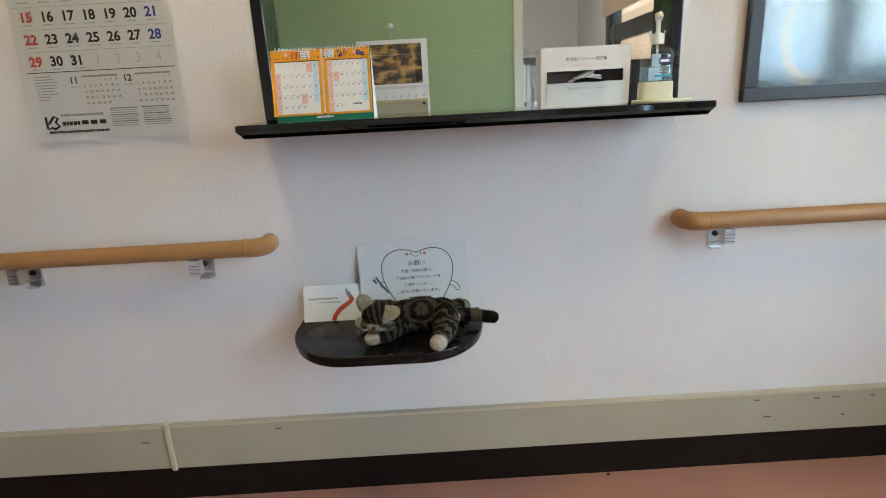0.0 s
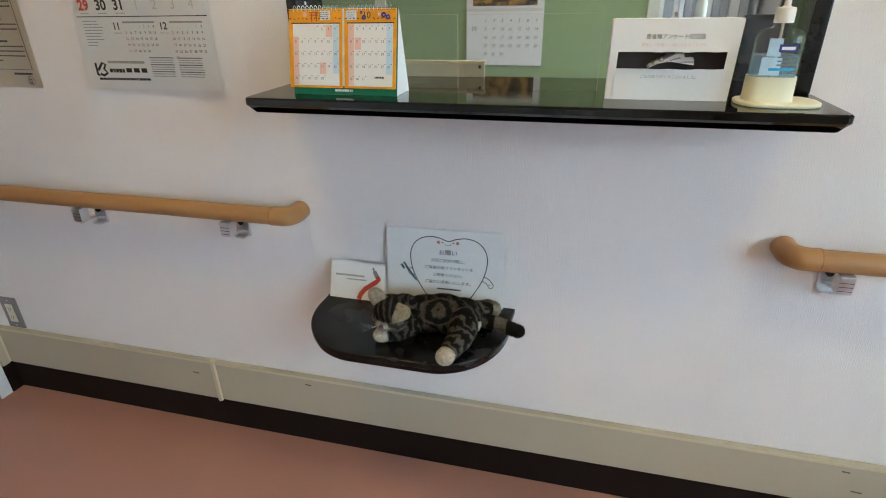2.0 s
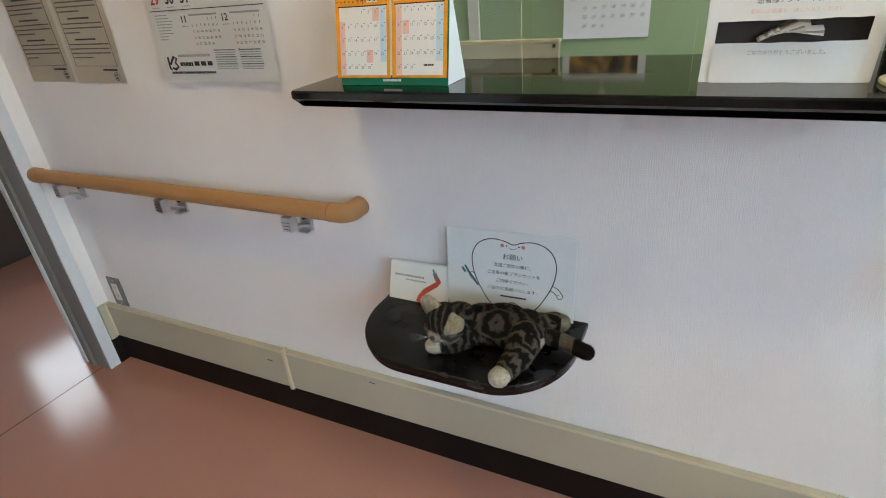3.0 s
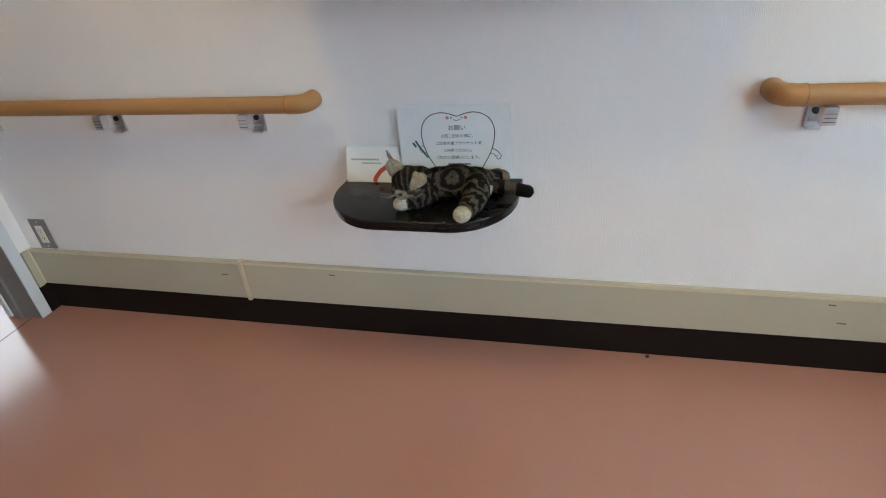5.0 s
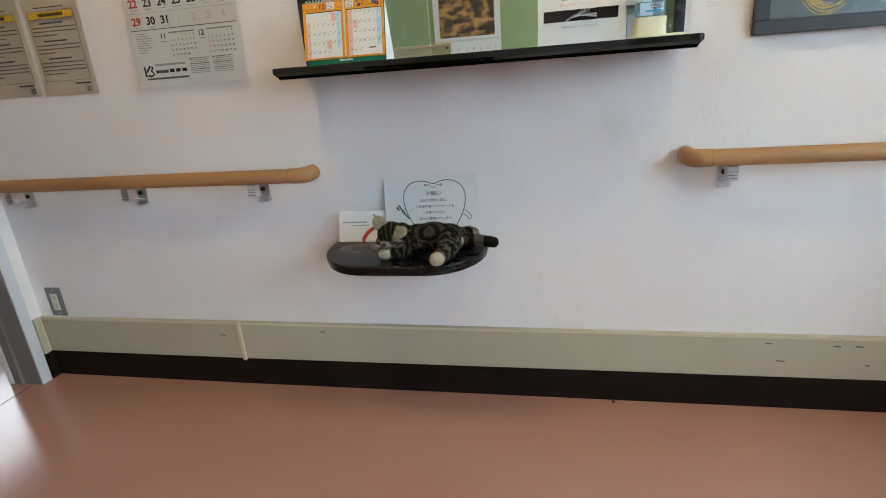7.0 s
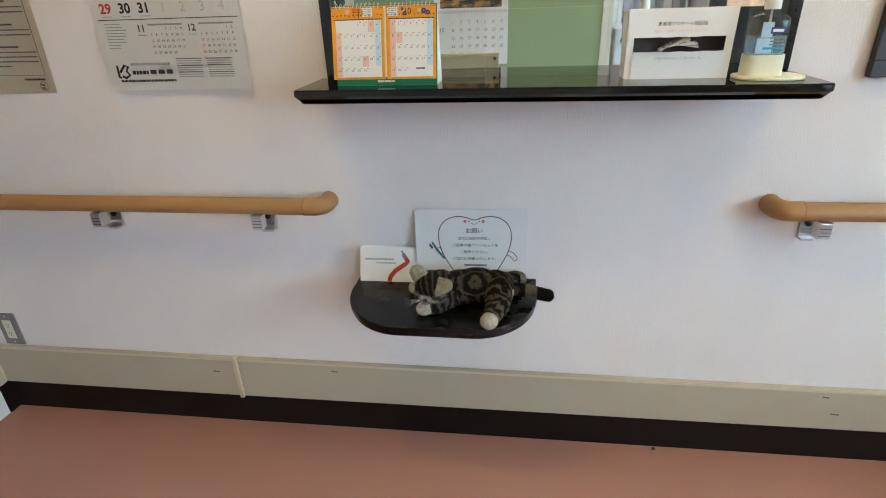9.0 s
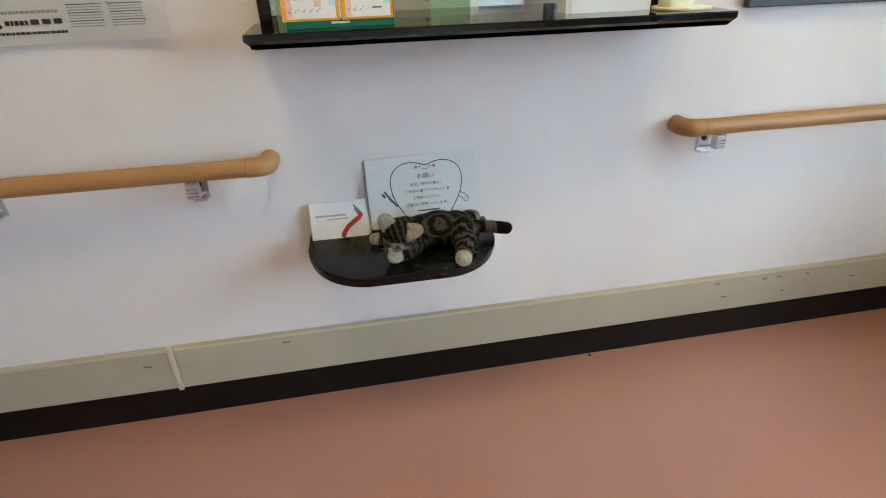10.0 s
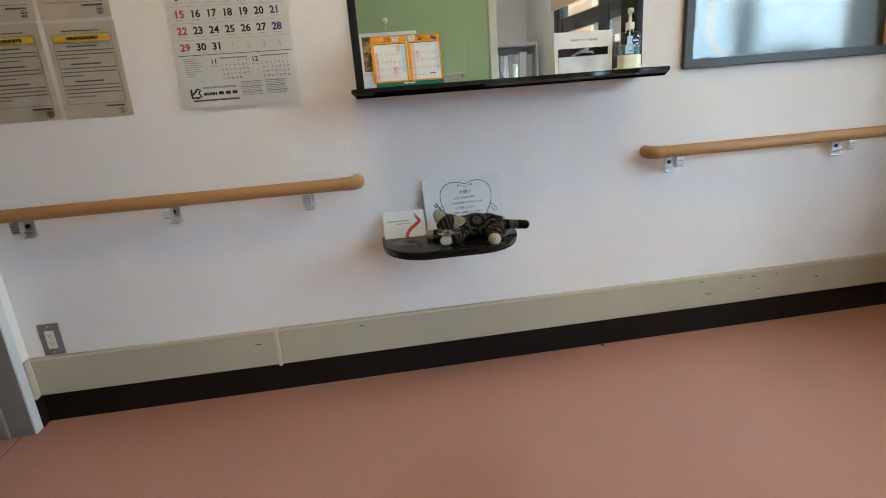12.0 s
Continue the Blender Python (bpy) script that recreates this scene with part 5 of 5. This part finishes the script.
def greeting_card():
    ob = thing("postcard", (-0.30, -0.04, SZ), "white postcards with a red pencil drawing leaning on the wall", "postcard")
    lean = -math.degrees(math.asin(0.035 / 0.105))
    for k in range(4):
        m = pose(-0.368 + 0.0025 * k, -0.047 + 0.004 * k, SZ + 0.0008, lean + 0.5 * k, 0, 0)
        part("card", moved(box(0, 0.150, 0, 0.0012, 0.0, 0.095, 0.0003), m), PAPER, ob)
    m = pose(-0.368, -0.047, SZ + 0.0008, lean, 0, 0)
    red = stroke([(0.082, 0.001), (0.086, 0.014), (0.098, 0.030), (0.128, 0.051), (0.134, 0.058), (0.128, 0.066)], 0.0125, 0)
    part("pencil_print", moved(red, m), RED, ob, "red pencil drawing")
    tip = stroke([(0.128, 0.0655), (0.121, 0.078)], 0.011, 0)
    part("pencil_wood", moved(tip, m), SOFT_INK, ob)
    lead = stroke([(0.121, 0.0775), (0.117, 0.087)], 0.005, 0)
    part("pencil_tip", moved(lead, m), SOFT_INK, ob)
    rng = random.Random(6)
    tx = bars(0.014, 0.095, 0.062, 0.005, 0, rng, None, 0.005, 0.0012)
    bars(0.045, 0.100, 0.052, 0.004, 0, rng, tx, 0.004, 0.0015)
    part("lettering", moved(tx, m), PALE_INK, ob)


greeting_card()


# ---- plush cat ----
def plush_cat():
    rng = random.Random(17)
    DARK, MID, LIGHT, CREAM, WHITE = (0.0075, 0.0065, 0.006), (0.026, 0.023, 0.021), (0.095, 0.081, 0.067), (0.36, 0.325, 0.245), (0.66, 0.62, 0.53)
    blobs = []   # kind, matrix of a unit ball

    def ball(kind, at, r, turn=(0, 0, 0)):
        blobs.append((kind, pose(*at, *turn) @ Matrix.Diagonal((*r, 1))))

    def leaf(kind, at, along, facing, r):
        """A flat ball whose long way and whose flat side are given."""
        x = Vector(along).normalized()
        z = Vector(facing)
        z = (z - x * z.dot(x)).normalized()
        y = z.cross(x)
        m = Matrix((x, y, z)).transposed().to_4x4()
        blobs.append((kind, Matrix.Translation(at) @ m @ Matrix.Diagonal((*r, 1))))

    def limb(kind, pts, radii, flatten=1.0):
        for (a, ra), (b, rb) in zip(zip(pts, radii), zip(pts[1:], radii[1:])):
            a, b = Vector(a), Vector(b)
            for k in range(5):
                t = k / 5
                p, r = a.lerp(b, t), ra + (rb - ra) * t
                ball(kind, p, (r, r, r * flatten))
        ball(kind, pts[-1], (radii[-1],) * 2 + (radii[-1] * flatten,))

    ball("body", (-0.080, -0.125, 0.612), (0.056, 0.050, 0.042))
    ball("body", (-0.040, -0.119, 0.614), (0.062, 0.054, 0.043))
    ball("body", (0.006, -0.118, 0.610), (0.048, 0.053, 0.041))
    ball("head", (-0.145, -0.177, 0.640), (0.043, 0.040, 0.037), (20, 20, 0))
    ball("head", (-0.128, -0.146, 0.630), (0.038, 0.036, 0.036))
    ball("cheek", (-0.168, -0.190, 0.626), (0.022, 0.022, 0.017))
    ball("cheek", (-0.132, -0.200, 0.624), (0.024, 0.021, 0.017))
    ball("muzzle", (-0.155, -0.208, 0.622), (0.018, 0.016, 0.013))
    ball("nose", (-0.156, -0.223, 0.627), (0.005, 0.004, 0.004))
    leaf("ear", (-0.178, -0.182, 0.678), (-0.5, 0.05, 0.86), (-0.15, -0.9, 0.45), (0.023, 0.020, 0.0075))
    leaf("ear", (-0.175, -0.178, 0.668), (-0.5, 0.05, 0.86), (-0.15, -0.9, 0.45), (0.018, 0.021, 0.0085))
    leaf("ear", (-0.114, -0.204, 0.656), (0.85, -0.15, 0.22), (0.05, -0.66, 0.75), (0.025, 0.020, 0.0075))
    leaf("ear", (-0.122, -0.200, 0.654), (0.85, -0.15, 0.22), (0.05, -0.66, 0.75), (0.020, 0.021, 0.0085))
    limb("fore", [(-0.095, -0.158, 0.604), (-0.128, -0.192, 0.595), (-0.154, -0.202, 0.593)], [0.024, 0.019, 0.0175])
    ball("paw", (-0.163, -0.208, 0.594), (0.019, 0.0185, 0.0165))
    limb("fore", [(-0.115, -0.115, 0.604), (-0.165, -0.108, 0.594), (-0.192, -0.105, 0.592)], [0.020, 0.017, 0.016])
    ball("paw", (-0.203, -0.102, 0.592), (0.017, 0.0165, 0.0155))
    limb("hind", [(0.016, -0.142, 0.613), (0.016, -0.195, 0.602), (0.002, -0.238, 0.595)], [0.037, 0.026, 0.020])
    ball("paw", (-0.002, -0.256, 0.595), (0.020, 0.021, 0.018))
    limb("hind", [(0.020, -0.090, 0.606), (0.042, -0.072, 0.604), (0.056, -0.062, 0.606)], [0.028, 0.023, 0.021])
    ball("heel", (0.068, -0.056, 0.603), (0.018, 0.018, 0.019))
    ball("tuft", (0.040, -0.146, 0.612), (0.013, 0.012, 0.014))
    limb("tail", [(0.030, -0.112, 0.607), (0.085, -0.122, 0.606), (0.138, -0.138, 0.603)], [0.017, 0.0165, 0.0155], 0.98)

    def mix(a, b, t):
        t = max(0.0, min(1.0, t))
        return tuple(x + (y - x) * t for x, y in zip(a, b))

    def stripe(phase, sharp=2.6, bias=0.9):
        return 0.5 + 0.5 * max(-1, min(1, sharp * math.sin(phase) + bias))

    def colour(kind, p):
        w = noise.noise(p * 30) * 3.0 + noise.noise(p * 75) * 1.6 + noise.noise(p * 170) * 0.8
        if kind == "ear":
            return mix(CREAM, WHITE, 0.05 + 0.3 * noise.noise(p * 60))
        if kind in ("paw", "tuft"):
            return mix(CREAM, WHITE, 0.6 + 0.5 * noise.noise(p * 60))
        if kind == "heel":
            return mix(CREAM, LIGHT, 0.35 + 0.8 * noise.noise(p * 60))
        if kind == "nose":
            return (0.10, 0.05, 0.045)
        if kind == "muzzle":
            return mix(LIGHT, WHITE, 0.35 + 0.4 * noise.noise(p * 70))
        if kind == "cheek":
            return mix(mix(LIGHT, CREAM, 0.25), DARK, 0.75 * stripe(p.z * 330 + p.x * 90 + w, 2.0, 0.1))
        if kind == "tail":
            if p.x > 0.112:
                return DARK
            if p.x > 0.083:
                return mix(mix(LIGHT, CREAM, 0.2), MID, 0.1 + 0.25 * w)
            return mix(LIGHT, DARK, stripe(p.x * 190 + w))
        if kind == "head":
            across = (p.x + 0.143) * 0.93 + (p.z - 0.65) * 0.36
            if abs(across) < 0.034:
                return mix(mix(LIGHT, MID, 0.25), DARK, stripe(math.pi / 2 + across * 470 + 0.9 * w, 2.2, 1.1))
            return mix(LIGHT, DARK, stripe(p.z * 260 + p.y * 120 + w))
        if kind == "fore":
            return mix(LIGHT, DARK, stripe(p.x * 300 + p.y * 160 + 1.4 * w))
        if kind == "hind":
            return mix(mix(LIGHT, CREAM, 0.12), DARK, stripe(p.y * 270 + p.x * 60 + 1.7 * w, 2.6, 0.7))
        d = p - Vector((-0.042, -0.156, 0.646))
        d = math.sqrt((d.x * 0.85) ** 2 + d.y ** 2 + d.z ** 2) + 0.006 * noise.noise(p * 38) + 0.003 * noise.noise(p * 90)
        if d < 0.036:
            return mix(LIGHT, DARK, stripe(math.pi / 2 + d * 2 * math.pi / 0.0235 + 0.3 * w, 2.4, 0.5))
        return mix(LIGHT, DARK, stripe(p.x * 190 + p.y * 90 + 1.5 * w + 0.6, 2.4, 1.1))

    inverse = [m.inverted() for _, m in blobs]

    def owner(p):
        """The part of the toy to which a point of its skin belongs; ears and paws come first."""
        best, kind = 1e9, "body"
        for (k, _), inv in zip(blobs, inverse):
            d = (inv @ p).length - (0.14 if k in ("ear", "paw", "tuft", "heel", "muzzle", "nose") else 0.0)
            if d < best:
                best, kind = d, k
        return kind

    rough = bmesh.new()
    for kind, m in blobs:
        own = bmesh.new()
        bmesh.ops.create_icosphere(own, subdivisions=3, radius=1, matrix=m)
        merge(rough, own)
    me = bpy.data.meshes.new("skin")
    rough.to_mesh(me)
    rough.free()
    raw = new("skin", me)
    fuse = raw.modifiers.new("fuse", "REMESH")
    fuse.mode, fuse.voxel_size = "VOXEL", 0.0021
    even = raw.modifiers.new("even", "SMOOTH")
    even.factor, even.iterations = 0.5, 5
    bpy.context.view_layer.update()
    skin = bpy.data.meshes.new_from_object(raw.evaluated_get(bpy.context.evaluated_depsgraph_get()))
    bpy.data.objects.remove(raw)
    bpy.data.meshes.remove(me)
    bm = bmesh.new()
    bm.from_mesh(skin)
    bpy.data.meshes.remove(skin)
    bmesh.ops.triangulate(bm, faces=bm.faces[:])
    layer = bm.verts.layers.float_color.new("fur_colour")
    bm.normal_update()
    kinds = {}
    for v in bm.verts:
        v.co += 0.0006 * noise.noise(v.co * 190) * v.normal
        v.co.z = max(v.co.z, SZ + 0.0006)
        kinds[v.index] = owner(v.co)
        v[layer] = (*colour(kinds[v.index], v.co), 1)
    faces = [(f.calc_area(), [v.co.copy() for v in f.verts], f.normal.copy(), kinds[f.verts[0].index]) for f in bm.faces]
    strands, tint = [], []
    for area, (a, b, c), nrm, kind in faces:
        length = {"ear": 0.0022, "tail": 0.0036, "paw": 0.0026, "muzzle": 0.002, "head": 0.0032, "cheek": 0.003}.get(kind, 0.0042)
        amount = area * 1.5e6
        for k in range(int(amount) + (rng.random() < amount % 1)):
            u, v = rng.random(), rng.random()
            if u + v > 1:
                u, v = 1 - u, 1 - v
            p = a + (b - a) * u + (c - a) * v
            if p.z < SZ + 0.003:
                continue
            lay = (0.75 * nrm + Vector((0.75, 0.05, -0.4)) + 0.45 * Vector((rng.uniform(-1, 1), rng.uniform(-1, 1), rng.uniform(-1, 1)))).normalized()
            if lay.dot(nrm) < 0.15:
                lay = (lay + nrm * (0.3 - lay.dot(nrm))).normalized()
            side = lay.cross(nrm)
            side = (side.normalized() if side.length > 1e-4 else nrm.orthogonal().normalized()) * 0.00028
            tip = p + lay * length * rng.uniform(0.6, 1.2)
            tip.z = max(tip.z, SZ + 0.001)
            j = rng.uniform(0.75, 1.3)
            strands.append((p - side, p + side, tip))
            tint.append((*[min(1, q * j) for q in colour(kind, p)], 1))
    for k in range(6):
        for s in (-1, 1):
            p0 = Vector((-0.155 + 0.014 * s, -0.219, 0.622))
            p1 = p0 + Vector((0.034 * s - 0.006, -0.014, -0.016 + 0.006 * k))
            q = Vector((0, 0, 0.0003))
            strands.append((p0 - q, p0 + q, p1))
            tint.append((0.6, 0.6, 0.6, 1))
    for tri, c in zip(strands, tint):
        vs = [bm.verts.new(p) for p in tri]
        for v in vs:
            v[layer] = c
        bm.faces.new(vs)
    single("plush_cat", bm, FUR, "grey tabby plush cat toy lying on the wall shelf", "plush toy", smooth=True)


plush_cat()


# ---- umbrella stand in the corner ----
def umbrella_stand():
    ob = thing("umbrella_stand", (2.02, -0.26, 0), "folding chrome umbrella stand with a black drip tray", "umbrella stand")
    for y in (-0.065, -0.47):
        part("leg", tube([(1.945, y, 0.012), (2.125, y, 0.53)], 0.0085, 12), CHROME, ob, smooth=True)
        part("leg", tube([(1.905, y - 0.018, 0.462), (2.115, y - 0.018, 0.012)], 0.0085, 12), CHROME, ob, smooth=True)
        for p, q in (((1.945, y, 0.002), (1.949, y, 0.022)), ((2.111, y - 0.018, 0.022), (2.115, y - 0.018, 0.002)), ((1.905, y - 0.018, 0.462), (1.900, y - 0.018, 0.473))):
            part("foot_cap", tube([p, q], 0.0115, 12), TRAY_BLACK, ob, smooth=True)
    for x, z in ((1.908, 0.455), (2.112, 0.49), (2.015, 0.44)):
        part("cross_wire", tube([(x, -0.08, z), (x, -0.48, z)], 0.0032, 8), CHROME, ob)
    for k in range(4):
        y = -0.083 - k * 0.132
        part("cross_wire", tube([(1.908, y, 0.452), (2.015, y, 0.437), (2.112, y, 0.487)], 0.0026, 8), CHROME, ob)
    ob.location.z = 0.0142
    part("tray_floor", box(1.97, 2.16, -0.50, -0.075, 0.022, 0.028, 0.002), TRAY_BLACK, ob)
    for a in ((1.965, 1.972, -0.505, -0.070), (2.156, 2.163, -0.505, -0.070)):
        part("tray_rim", box(*a, 0.020, 0.046, 0.002), TRAY_BLACK, ob)
    for a in ((1.972, 2.156, -0.505, -0.498), (1.972, 2.156, -0.077, -0.070)):
        part("tray_rim", box(*a, 0.020, 0.046, 0.002), TRAY_BLACK, ob)


umbrella_stand()
